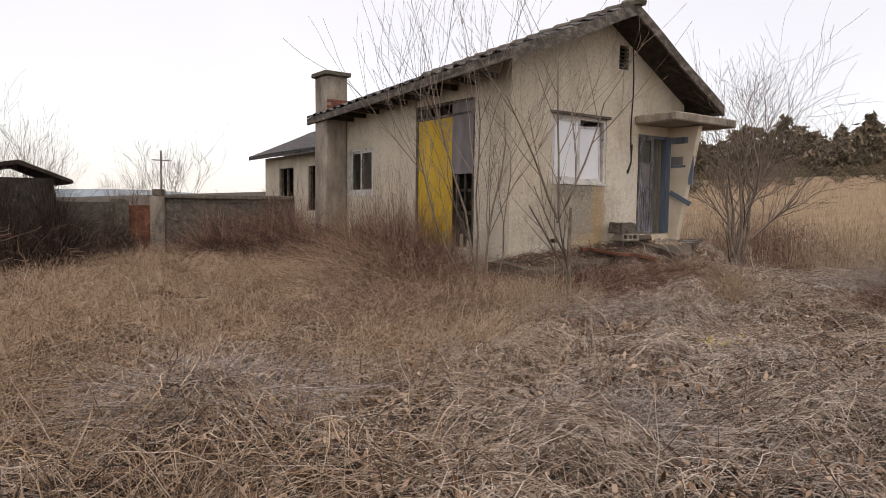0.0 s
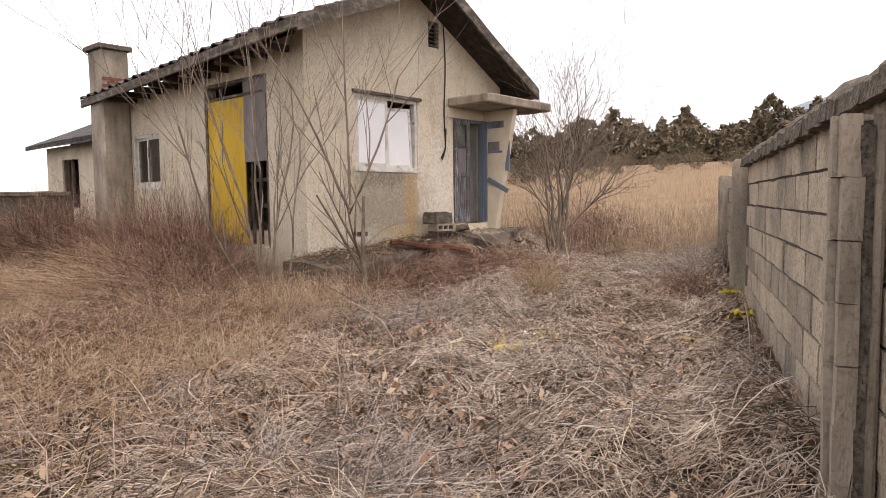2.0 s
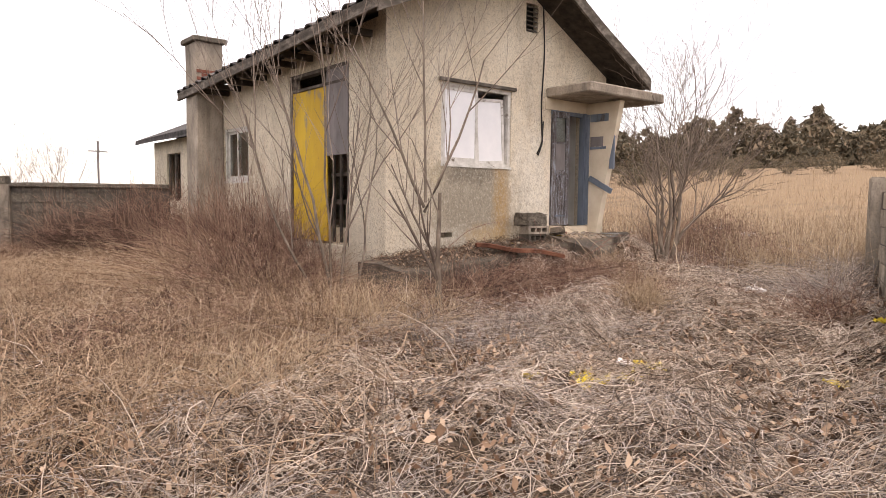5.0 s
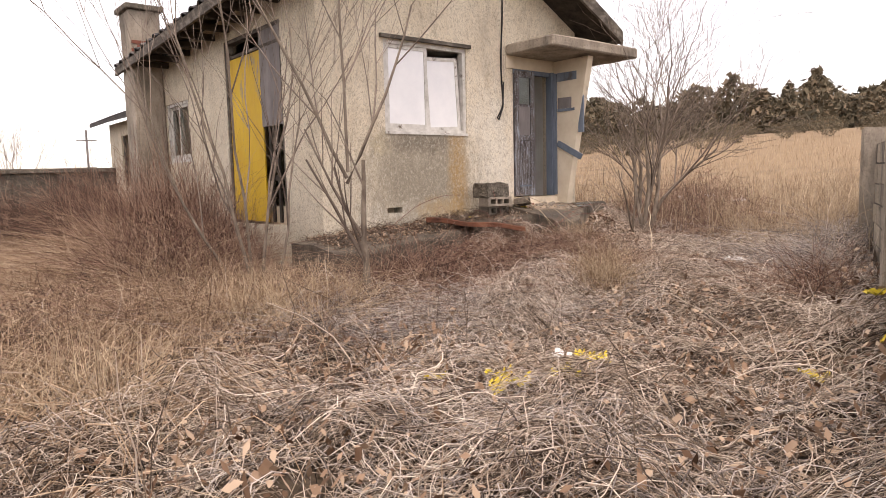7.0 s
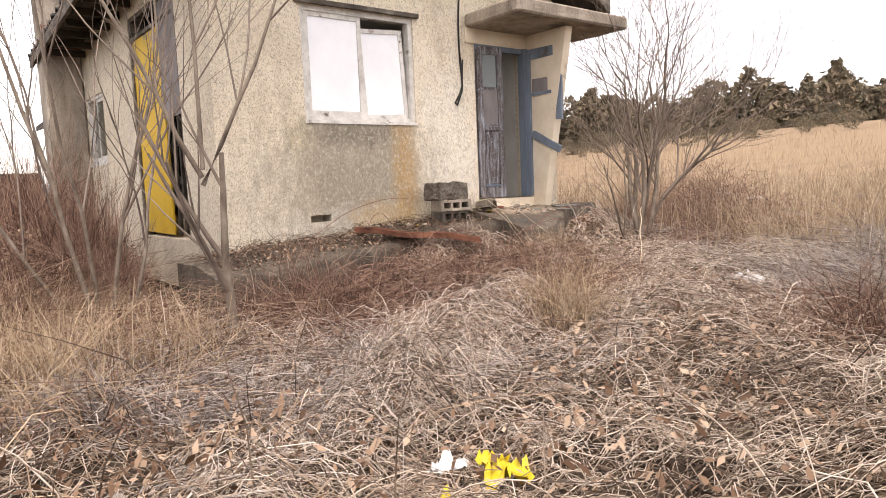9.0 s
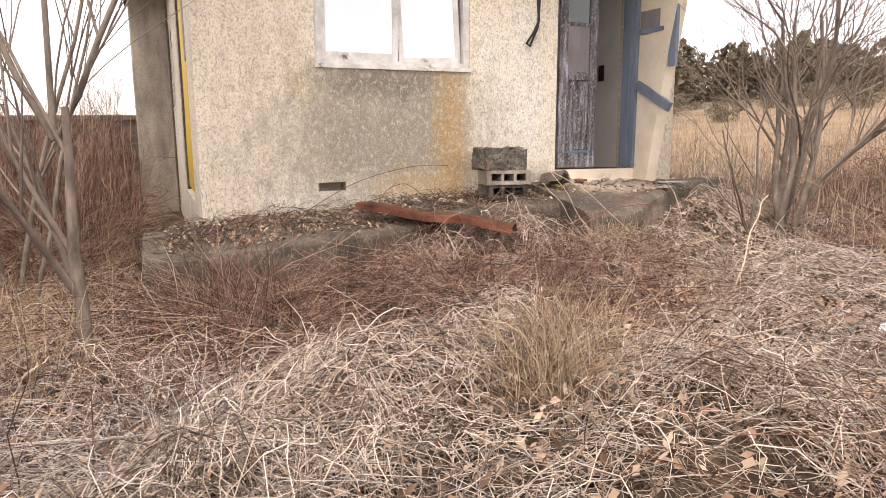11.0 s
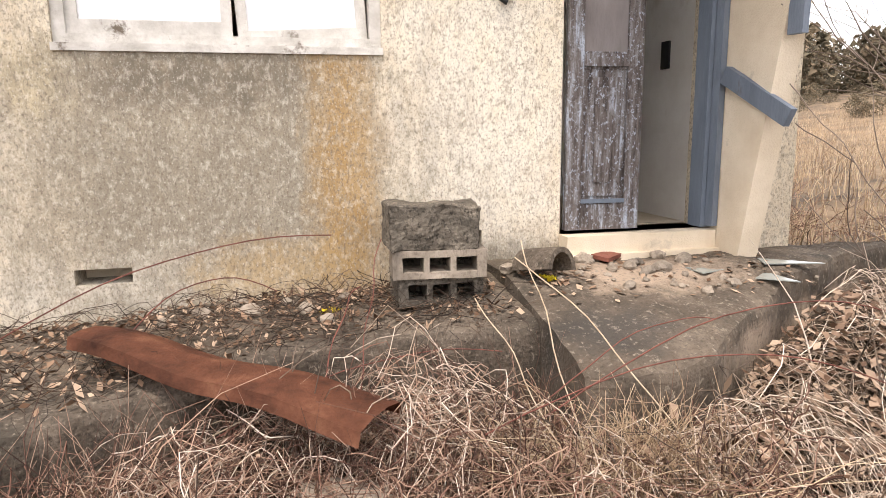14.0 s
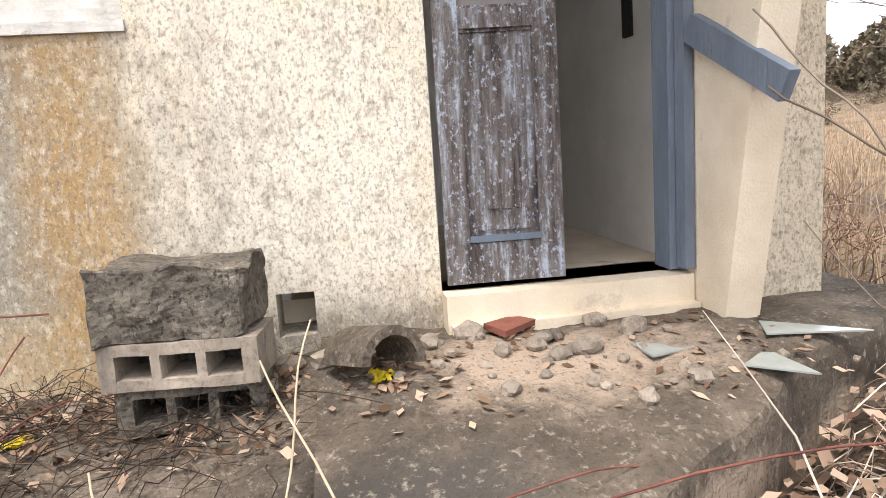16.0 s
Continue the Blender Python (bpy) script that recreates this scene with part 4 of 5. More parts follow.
cable("cable", [(13.28 + 0.02 * math.sin(z * 4), YF - 0.015, z) for z in np.arange(4.3, 2.1, -0.1)] + [(13.24, YF - 0.02, 2.1), (13.16, YF - 0.03, 2.0), (13.2, YF - 0.02, 1.98), (13.28, YF - 0.02, 2.15), (13.30, YF - 0.02, 2.5)], 0.011, BLACK, "black electric cable hanging loose down the gable wall")



def arc(p, q, lift, n=12):
    p, q = Vector(p), Vector(q)
    return [tuple(p.lerp(q, i / n) + Vector((0.007 * math.sin(i * 1.1), 0.006 * math.cos(i * 1.3), lift * 4 * (i / n) * (1 - i / n)))) for i in range(n + 1)]


CANE = material("red_cane", [(0.3, (0.10, 0.035, 0.028)), (0.7, (0.24, 0.09, 0.065))], 12, 5, 0.7, 0)
STALK = material("straw_stalk", [(0.3, (0.36, 0.28, 0.19)), (0.7, (0.56, 0.46, 0.34))], 12, 5, 0.8, 0)
for p, q, h, r, m in (((11.0, 5.2, 0.6), (12.35, 5.48, 0.95), 0.12, 0.003, CANE), ((11.5, 5.0, 0.6), (12.1, 5.45, 0.72), 0.16, 0.0026, CANE), ((12.2, 4.5, 0.45), (12.45, 5.3, 0.75), 0.1, 0.0026, CANE),
                      ((12.95, 4.4, 0.55), (13.9, 4.75, 0.62), 0.12, 0.0022, CANE), ((12.35, 4.6, 0.5), (12.5, 5.0, 1.0), 0.03, 0.002, CANE), ((11.9, 4.6, 0.45), (12.9, 4.75, 0.6), 0.1, 0.002, CANE), ((12.9, 4.35, 0.5), (14.6, 4.55, 0.62), 0.22, 0.0026, CANE), ((12.7, 4.3, 0.5), (14.2, 4.3, 0.5), 0.18, 0.0024, CANE), ((13.0, 4.2, 0.35), (13.1, 5.1, 0.95), 0.05, 0.0026, STALK),
                      ((13.35, 4.1, 0.35), (13.0, 4.9, 0.92), 0.08, 0.0026, STALK), ((12.95, 4.25, 0.35), (12.75, 4.6, 0.85), 0.06, 0.0022, STALK), ((13.3, 3.2, 0.3), (14.3, 3.9, 0.75), 0.08, 0.005, STALK)):
    tagged(cable("bramble_cane", arc(p, q, h), r, m, "single thorny cane arching over the terrace" if m is CANE else "pale dry stalk leaning over the terrace"), category="stalk")


# ---- block walls ----
def block_wall(name, a, b, z0, z1, label, coping, rng, blocks=None):
    a, b = Vector((*a, 0)), Vector((*b, 0))
    length = (b - a).length
    ang = math.degrees(math.atan2(b.y - a.y, b.x - a.x))
    base = Matrix.Translation(a) @ Matrix.Rotation(radians(ang), 4, "Z")
    bm = bmesh.new(); box(bm, 0, -0.06, z0, length, 0.06, z1, base)
    wall = link(name, bm, MORTAR)
    tagged(wall, label, "wall", kind="structure")
    rows, cols = int(round((z1 - z0) / 0.2)), int(length / 0.4)
    for r in range(rows):
        for c in range(-1, cols + 1):
            u = c * 0.4 + (0.2 if r % 2 else 0)
            if u < -0.01 or u + 0.39 > length + 0.01:
                continue
            piece("block", (blocks or BLOCKS)[rng.randrange(5)], wall, base @ pose(u + 0.2, rng.uniform(-0.004, 0.004), z0 + r * 0.2 + 0.1 + rng.uniform(-0.003, 0.003), 0, rng.uniform(-0.5, 0.5), rng.uniform(-0.4, 0.4)))
    if coping:
        for c in range(int(length / 0.13)):
            piece("coping_piece", COPINGS[rng.randrange(len(COPINGS))], wall, base @ pose(c * 0.13 + 0.065, rng.uniform(-0.01, 0.01), z1 + rng.uniform(-0.012, 0.012), 0, rng.uniform(-4, 4), rng.uniform(-4, 4)))
    return wall, base


def shared(name, dims, width, rough, cuts, mat, seed):
    bm = bmesh.new(); box(bm, -dims[0] / 2, -dims[1] / 2, -dims[2] / 2, dims[0] / 2, dims[1] / 2, dims[2] / 2)
    soften(bm, width)
    for v in bm.verts:
        v.co += noise.noise_vector(v.co * 7 + Vector((seed * 5.0, 0, 0))) * rough
    me = bpy.data.meshes.new(name); bmesh.ops.recalc_face_normals(bm, faces=bm.faces[:]); bm.to_mesh(me); bm.free(); me.materials.append(mat)
    return me


BLOCKS = [shared("block", (0.383, 0.145, 0.183), 0.010, 0.007, 0, BLOCK, i) for i in range(5)]
# Darker copies of the wall blocks; the darkness is put into their colour.
DARK_BLOCKS = [shared("block", (0.383, 0.145, 0.183), 0.010, 0.007, 0, CONCRETE_DARK, i) for i in range(5)]
COPINGS = []
for i in range(5):
    bm = bmesh.new()
    prof = [(-0.13, -0.02), (-0.12, 0.05), (-0.07, 0.10), (0.0, 0.125), (0.07, 0.10), (0.12, 0.05), (0.13, -0.02)]
    e0, e1 = [bm.verts.new((-0.06, y, z)) for y, z in prof], [bm.verts.new((0.06, y * 1.08, z * 1.12)) for y, z in prof]
    bm.faces.new(e0); bm.faces.new(e1)
    for k in range(7):
        bm.faces.new((e0[k], e0[(k + 1) % 7], e1[(k + 1) % 7], e1[k]))
    for v in bm.verts:
        v.co += noise.noise_vector(v.co * 8 + Vector((i * 4.0, 1, 0))) * 0.018
    me = bpy.data.meshes.new("coping_piece"); bmesh.ops.recalc_face_normals(bm, faces=bm.faces[:]); bm.to_mesh(me); bm.free(); me.materials.append(CONCRETE_DARK); COPINGS.append(me)


RIBS = [shared("rib", (0.05, 0.06, 0.196), 0.014, 0.008, 0, CONCRETE_PALE, i + 9) for i in range(4)]


def pier(at, turn, w, d, z0, z1, mat, parent_label):
    bm = bmesh.new(); box(bm, -w / 2, -d / 2, z0, w / 2, d / 2, z1)
    ob = link("pier", soften(bm, 0.02, 2, 0.008, 4), mat); ob.matrix_basis = pose(at[0], at[1], 0, 0, 0, turn)
    return tagged(ob, parent_label, "wall pier", kind="structure")


off = -0.075 * WALL_NORMAL
PA = lambda s: tuple(WALL_A + WALL_DIR * s + off)
WALL_ANGLE = math.degrees(math.atan2(WALL_DIR[1], WALL_DIR[0]))
RW = random.Random(5)
right_wall, _ = block_wall("boundary_wall", PA(-9.5), PA(4.45), 0.02, 1.62, "weathered grey-brown concrete block boundary wall with ribbed coping", True, RW)
far_wall, _ = block_wall("boundary_wall", PA(4.75), PA(7.4), 0.02, 1.42, "lower end of the concrete block boundary wall", False, RW)
for s, w, z in ((-0.47, 0.16, 1.56), (4.6, 0.2, 1.68), (-4.4, 0.16, 1.56), (7.45, 0.14, 1.6)):
    p = WALL_A + WALL_DIR * s + WALL_NORMAL * (0.03 if s < 4 else 0)
    pier(p, WALL_ANGLE, w, 0.05 if s < 4 else 0.24, -0.1, z, CONCRETE_PALE, "narrow grey concrete pier set against the block wall")
    if s < 4:
        post = pier(p + WALL_NORMAL * 0.03, WALL_ANGLE, 0.17, 0.07, -0.1, z - 0.02, CONCRETE_DARK, "ribbed pilaster of stacked concrete blocks against the wall")
        for k in range(8):
            for c, u in enumerate((-0.062, 0.0, 0.062)):
                piece("rib", RIBS[RW.randrange(4)], post, pose(u + RW.uniform(-0.006, 0.006), 0.04 + (0.02 if c == 1 else 0) + RW.uniform(-0.004, 0.004), 0.06 + k * 0.2, RW.uniform(-1, 1), 0, RW.uniform(-2, 2)))
left_wall, _ = block_wall("garden_wall", (7.35, 14.0), (9.9, 12.6), -0.05, 1.45, "grey concrete block garden wall beside the gate", False, RW, DARK_BLOCKS)
bm = bmesh.new(); box(bm, 0, -0.13, 1.452, 2.9, 0.13, 1.53, Matrix.Translation((7.35, 14.0, 0)) @ Matrix.Rotation(math.atan2(-1.4, 2.55), 4, "Z")); part("coping", soften(bm, 0.015, 1, 0.012, 5), CONCRETE_DARK, left_wall)
pier((7.22, 14.05), -28, 0.32, 0.3, -0.1, 1.5, CONCRETE_PALE, "square grey concrete gate pillar with black stains")
pier((7.22, 14.05), -28, 0.22, 0.22, 1.502, 1.66, CONCRETE_DARK, "small dark cap block on the gate pillar")
gate = thing("gate", "rust-red sheet-metal gate standing closed between the pillars", "gate")
for i in range(4):
    bm = bmesh.new(); x = 6.48 + i * 0.145
    box(bm, x, 14.1, 0.15, x + 0.138, 14.12 + 0.012 * (i % 2), 1.28); part("panel", soften(bm, 0.006), RUST, gate)
for za in (1.24, 0.3):
    bm = bmesh.new(); box(bm, 6.46, 14.135, za, 7.06, 14.17, za + 0.05); part("rail", bm, RUST, gate)
left_wall2, _ = block_wall("garden_wall", (2.4, 13.6), (6.42, 14.1), -0.05, 1.35, "dark vine-covered concrete block garden wall", False, RW, DARK_BLOCKS)
pier((6.4, 14.05), 5, 0.3, 0.3, -0.1, 1.42, CONCRETE_DARK, "gate pillar overgrown with dead vines")
shed = thing("shed", "small dark shed smothered in dead creepers", "shed")
bm = bmesh.new(); box(bm, 2.9, 11.4, 0, 4.85, 12.9, 1.75); part("wall", bm, CONCRETE_DARK, shed)
bm = bmesh.new()
pts = [(2.7, 1.66), (4.3, 1.97), (5.1, 1.66), (5.1, 1.71), (4.3, 2.04), (2.7, 1.73)]
fa, fb = [bm.verts.new((x, 11.1, z)) for x, z in pts], [bm.verts.new((x, 13.2, z)) for x, z in pts]
bm.faces.new(fa); bm.faces.new(fb)
for i in range(6):
    bm.faces.new((fa[i], fa[(i + 1) % 6], fb[(i + 1) % 6], fb[i]))
part("roof", soften(bm, 0, 1, 0.03, 2), SOFFIT, shed)


# ---- trees ----
def grow(rng, start, direction, length, radius, levels, spread, out, up=0.25, kids=(3, 5), wander=0.12, bend=None):
    k = 7
    p, d = np.array(start, float), np.array(direction, float)
    pts = [p.copy()]
    for i in range(k - 1):
        d = d + rng.normal(0, wander, 3) + np.array([0, 0, up * 0.15])
        d /= np.linalg.norm(d)
        p = p + d * length / (k - 1)
        pts.append(p.copy())
    rad = np.linspace(radius, radius * (0.45 if levels else 0.25), k)
    out.append((np.array(pts), rad, levels))
    if levels:
        for j in range(rng.integers(*kids)):
            i = int(rng.integers(2, k))
            dd = (pts[i] - pts[i - 1]); dd /= np.linalg.norm(dd)
            side = rng.normal(0, 1, 3); side -= dd * side.dot(dd); side /= np.linalg.norm(side)
            nd = dd * 0.85 + side * spread + np.array([0, 0, up]); nd /= np.linalg.norm(nd)
            grow(rng, pts[i], nd, length * rng.uniform(0.5, 0.8), rad[i] * rng.uniform(0.5, 0.7), levels - 1, spread, out, up, kids, wander)


def tree(name, stems, label, seed, kids=(3, 5), spread=0.55, up=0.3, wander=0.12, levels=3, mat=TWIG):
    """A bare tree or shrub: each stem is (base, direction, length, radius)."""
    rng = np.random.default_rng(seed)
    ob = thing(name, label, "tree" if name != "shrub" else "shrub")
    segs = []
    trunks = []
    for base, direction, length, radius in stems:
        out = []
        grow(rng, base, np.array(direction) / np.linalg.norm(direction), length, radius, levels, spread, out, up, kids, wander)
        trunks.append(out[0]); segs += out[1:]
    for t in trunks:
        v, f = tubes(t[0][None], t[1][None], 8)
        array_mesh("stem" if len(trunks) > 1 else "trunk", v, f, BARK, ob)
    v, f = tubes(np.stack([t[0] for t in segs]), np.maximum(np.stack([t[1] for t in segs]), 0.0022), 4)
    array_mesh("crown", v, f, mat, ob)
    return ob


tree("sapling", [((9.70, 3.70, 0.0), (-0.05, 0.12, 1), 1.35, 0.036), ((9.64, 3.87, 1.2), (-0.42, 0.15, 0.8), 1.7, 0.017), ((9.64, 3.87, 1.15), (0.42, -0.15, 0.8), 1.7, 0.017), ((9.64, 3.85, 1.25), (0.03, 0.05, 1), 2.3, 0.015)],
     "bare young tree with a forked pale trunk", 3, (3, 6), 0.6, 0.3, 0.035, 2)
tree("sapling", [((9.15, 4.75, 0.0), (-0.18, 0.05, 1), 2.6, 0.02), ((9.22, 4.80, 0.0), (0.12, 0.15, 1), 2.8, 0.018), ((9.1, 4.9, 0.0), (-0.32, 0.12, 1), 2.3, 0.017), ((9.3, 4.7, 0.0), (0.22, -0.1, 1), 2.2, 0.015), ((9.2, 4.95, 0.0), (0.0, -0.15, 1), 3.0, 0.016)],
     "bare thin many-stemmed sapling before the yellow door", 11, (5, 8), 0.5, 0.35, 0.08, 2)
tree("sapling", [((14.75, 4.45, 0.35), (-0.35, 0.1, 1), 1.0, 0.013), ((14.8, 4.5, 0.35), (0.1, 0.0, 1), 1.3, 0.013), ((14.7, 4.4, 0.35), (-0.9, -0.1, 0.6), 0.8, 0.008)], "thin bare seedling tree at the porch edge", 8, (2, 4), 0.6, 0.2, 0.1, 2)
rs = random.Random(2)
tree("tree", [((15.45 + rs.uniform(-.15, .3), 4.8 + rs.uniform(-.15, .2), 0.25), (rs.uniform(-.1, 0.9), rs.uniform(-.35, .6), 1), rs.uniform(1.7, 2.4), 0.034) for _ in range(7)],
     "wide bare many-stemmed tree beside the house", 5, (5, 7), 0.65, 0.2, 0.1, 3)
for i, (x, y, h) in enumerate(((3.2, 15.5, 2.2), (1.6, 14.5, 2.4), (4.6, 17.0, 1.9), (9.2, 20.5, 1.9), (8.6, 22.0, 1.7))):
    tree("tree", [((x + rs.uniform(-.2, .2), y, 0), (rs.uniform(-.4, .4), rs.uniform(-.4, .4), 1), h * rs.uniform(0.7, 1), 0.03) for _ in range(4)], "bare tree behind the garden wall", 20 + i, (4, 6), 0.6, 0.25, 0.1, 3)
for i, (x, y, n, h) in enumerate(((9.4, 9.9, 16, 0.8), (9.1, 11.2, 24, 1.0), (9.6, 12.0, 18, 1.2), (8.6, 12.3, 24, 0.9), (8.0, 12.9, 18, 0.7), (3.4, 11.0, 22, 1.2), (2.7, 10.4, 22, 1.2), (4.2, 10.9, 18, 0.9), (5.5, 13.3, 18, 0.8), (6.0, 13.4, 16, 0.8), (4.6, 13.2, 18, 0.9),
                                   (16.4, 7.6, 14, 0.7), (9.0, 8.4, 24, 0.65), (9.2, 7.3, 26, 0.7), (9.1, 6.2, 24, 0.55), (8.5, 5.6, 18, 0.4), (12.3, 4.1, 18, 0.32), (11.4, 4.2, 18, 0.32), (10.6, 4.2, 16, 0.35), (13.0, 4.0, 14, 0.3), (18.6, 5.4, 20, 0.8), (16.8, 3.6, 20, 0.6))):
    z = float(ground_z(x, y)) - 0.02
    tree("shrub", [((x + rs.uniform(-.5, .5), y + rs.uniform(-.4, .4), z), (rs.uniform(-.8, .8), rs.uniform(-.8, .8), 0.8), h * rs.uniform(0.6, 1), 0.008) for _ in range(n)],
         "dead tangled bramble shrub", 50 + i, (4, 6), 0.9, 0.0, 0.25, 2, REDTWIG)


# ---- dry weeds ----
def inside_poly(x, y):
    d = (x - WALL_A[0]) * WALL_NORMAL[0] + (y - WALL_A[1]) * WALL_NORMAL[1]
    s = (x - WALL_A[0]) * WALL_DIR[0] + (y - WALL_A[1]) * WALL_DIR[1]
    house_in = (x > 9.9) & (x < 15.65) & (y > np.where(x > 13.08, porch_front(x), terrace_front(x)) - 0.05) & (y < 12.8)
    wall_in = (d < 0.03) & (s < 7.5)
    left = (y > 13.5) & (x < 10)
    return house_in | wall_in | left


def scatter(rng, n, x0, x1, y0, y1, density):
    x, y = rng.uniform(x0, x1, n), rng.uniform(y0, y1, n)
    keep = ~inside_poly(x, y) & (rng.uniform(0, 1, n) < density(x, y))
    return x[keep], y[keep]


def patch(x, y, k, s):
    return 0.5 + 0.5 * np.sin(k * x + s) * np.sin(k * 0.8 * y + 2 * s) + 0.25 * np.sin(2.3 * k * x - 1.9 * k * y + s)


def heap(x, y):
    """Loose growth piles up in low swells with hollows between them."""
    a = np.sin(1.9 * x + 0.6 * np.sin(1.3 * y)) * np.sin(2.2 * y - 0.5 * x + 0.8)
    b = np.sin(4.3 * x - 1.9 * y + 1.0) * np.sin(3.7 * y + 1.2 * x)
    return np.clip(0.55 + 0.5 * a + 0.35 * b, 0.08, 1.4)


def lying(rng, x, y, length, lift, arch, r, k=6, wander=0.5):
    """Runners that lie over one another: random headings, low arches."""
    n = len(x)
    h = rng.uniform(0, 2 * np.pi, n)
    L = length * rng.uniform(0.4, 1.3, n)
    turn = rng.normal(0, wander, (n, k)).cumsum(axis=1)
    step = (L / (k - 1))[:, None]
    dx = np.cos(h[:, None] + turn) * step
    dy = np.sin(h[:, None] + turn) * step
    px = x[:, None] + np.concatenate([np.zeros((n, 1)), dx[:, 1:].cumsum(axis=1)], axis=1)
    py = y[:, None] + np.concatenate([np.zeros((n, 1)), dy[:, 1:].cumsum(axis=1)], axis=1)
    f = np.linspace(0, 1, k)[None]
    z = ground_z(px, py) + lift * heap(px, py) * rng.uniform(0.05, 1, n)[:, None] + (arch * rng.uniform(0, 1, n) ** 2)[:, None] * 4 * f * (1 - f) + rng.normal(0, 0.012, (n, k))
    bad = inside_poly(px, py).any(axis=1)
    p = np.stack([px, py, z], -1)[~bad]
    rad = (r * rng.uniform(0.6, 1.4, n))[~bad][:, None] * np.linspace(1, 0.6, k)[None]
    return p, rad


def upright(rng, x, y, height, lean, r, k=5, dirx=0.0):
    n = len(x)
    H = height * rng.uniform(0.45, 1.2, n)
    a = rng.uniform(0, 2 * np.pi, n)
    s = np.abs(rng.normal(0, lean, n))
    f = np.linspace(0, 1, k)[None]
    px = x[:, None] + (np.cos(a) * s + dirx)[:, None] * H[:, None] * f ** 1.8
    py = y[:, None] + (np.sin(a) * s)[:, None] * H[:, None] * f ** 1.8
    z = ground_z(x, y)[:, None] - 0.01 + H[:, None] * (f - 0.28 * (s.clip(0, 1.2))[:, None] * f ** 2)
    px = px + (rng.normal(0, 0.045, (n, k)) * f).cumsum(axis=1) * H[:, None] ** 0.5
    py = py + (rng.normal(0, 0.045, (n, k)) * f).cumsum(axis=1) * H[:, None] ** 0.5
    rad = (r * rng.uniform(0.6, 1.4, n))[:, None] * np.linspace(1, 0.25, k)[None]
    return np.stack([px, py, z], -1), rad


def weeds(name, sets, mat, label, sides=3):
    vs, fs, o = [], [], 0
    for p, r in sets:
        v, f = tubes(p, r, sides)
        vs.append(v); fs.append(f + o); o += len(v)
    ob = array_mesh(name, np.concatenate(vs), np.concatenate(fs), mat)
    return tagged(ob, label, "weeds", kind="stuff")


G = np.random.default_rng(12)
# the trodden corridor: matted pale runners
near = lambda x, y: (1 - 0.35 / (1 + np.exp(-np.clip((y - 1.9 + 0.25 * (x - 12)) / 0.4, -40, 40))) * (x > 8.8)) * np.exp(-np.maximum(0, np.abs((y + 1.6) - 0.42 * (x - 5)) - 2.3) / 1.3) * (0.3 + 0.7 * patch(x, y, 2.3, 0.4).clip(0, 1))
x, y = scatter(G, 150000, 2.6, 17, -3.2, 6, near)
pa = lying(G, x, y, 0.32, 0.19, 0.09, 0.0021, 5, 0.85)
x, y = scatter(G, 26000, 2.6, 17, -3.2, 6, near)
pb = lying(G, x, y, 0.6, 0.23, 0.15, 0.0026, 8, 0.6)
# Dark under-layer added so the gaps below the pale vines look shaded.
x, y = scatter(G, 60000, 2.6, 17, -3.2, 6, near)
weeds("rotten_stems", [lying(G, x, y, 0.3, 0.10, 0.03, 0.0032, 5, 0.8)], DARK_STEM, "dark stems under the dry vines, their colour standing in for gap shade")
weeds("dry_vines", [pa, pb], STRAW, "matted pale dry vines and straw covering the yard")
x, y = scatter(G, 50000, 3, 18, -3, 5, lambda x, y: near(x, y) * (patch(x, y, 1.1, 2.2) > 0.55))
weeds("grey_vines", [lying(G, x, y, 0.32, 0.24, 0.12, 0.0024, 5, 0.85)], GREYVINE, "grey tangled dead creeper heaps")
# ginger grass on the far side of the yard
x, y = scatter(G, 60000, 2.0, 9.8, -1.0, 13.4, lambda x, y: (1 / (1 + np.exp(-(y - 0.62 * x + 2.2) / 0.5))) * (0.12 + 0.88 * patch(x, y, 1.5, 1.0).clip(0, 1)))
x2, y2 = scatter(G, 26000, 2.0, 9.8, 0.0, 13.4, lambda x, y: 1 / (1 + np.exp(-(y - 0.62 * x + 2.0) / 0.5)))
weeds("ginger_grass", [upright(G, x, y, 0.45, 0.95, 0.0028), lying(G, x2, y2, 0.36, 0.24, 0.22, 0.0028, 5, 0.7)], GRASS, "ginger dry grass and weeds leaning over one another")
# brown bramble twigs before the terrace
x, y = scatter(G, 40000, 7.6, 15.5, 2.4, 9.5, lambda x, y: np.exp(-((y - 4.2 - 0.0 * x) / 1.1) ** 2) * (x < 13.6) + np.exp(-((x - 9.2) / 0.8) ** 2) * (y > 4.5))
x2, y2 = scatter(G, 14000, 7.6, 15.5, 2.4, 9.5, lambda x, y: np.exp(-((y - 4.2) / 0.9) ** 2) * (x < 13.4) + np.exp(-((x - 9.2) / 0.8) ** 2) * (y > 4.5))
weeds("bramble_twigs", [lying(G, x, y, 0.28, 0.24, 0.16, 0.0023, 5, 0.7), upright(G, x2, y2, 0.42, 0.6, 0.0022)], REDTWIG, "reddish brown bramble twigs along the terrace")


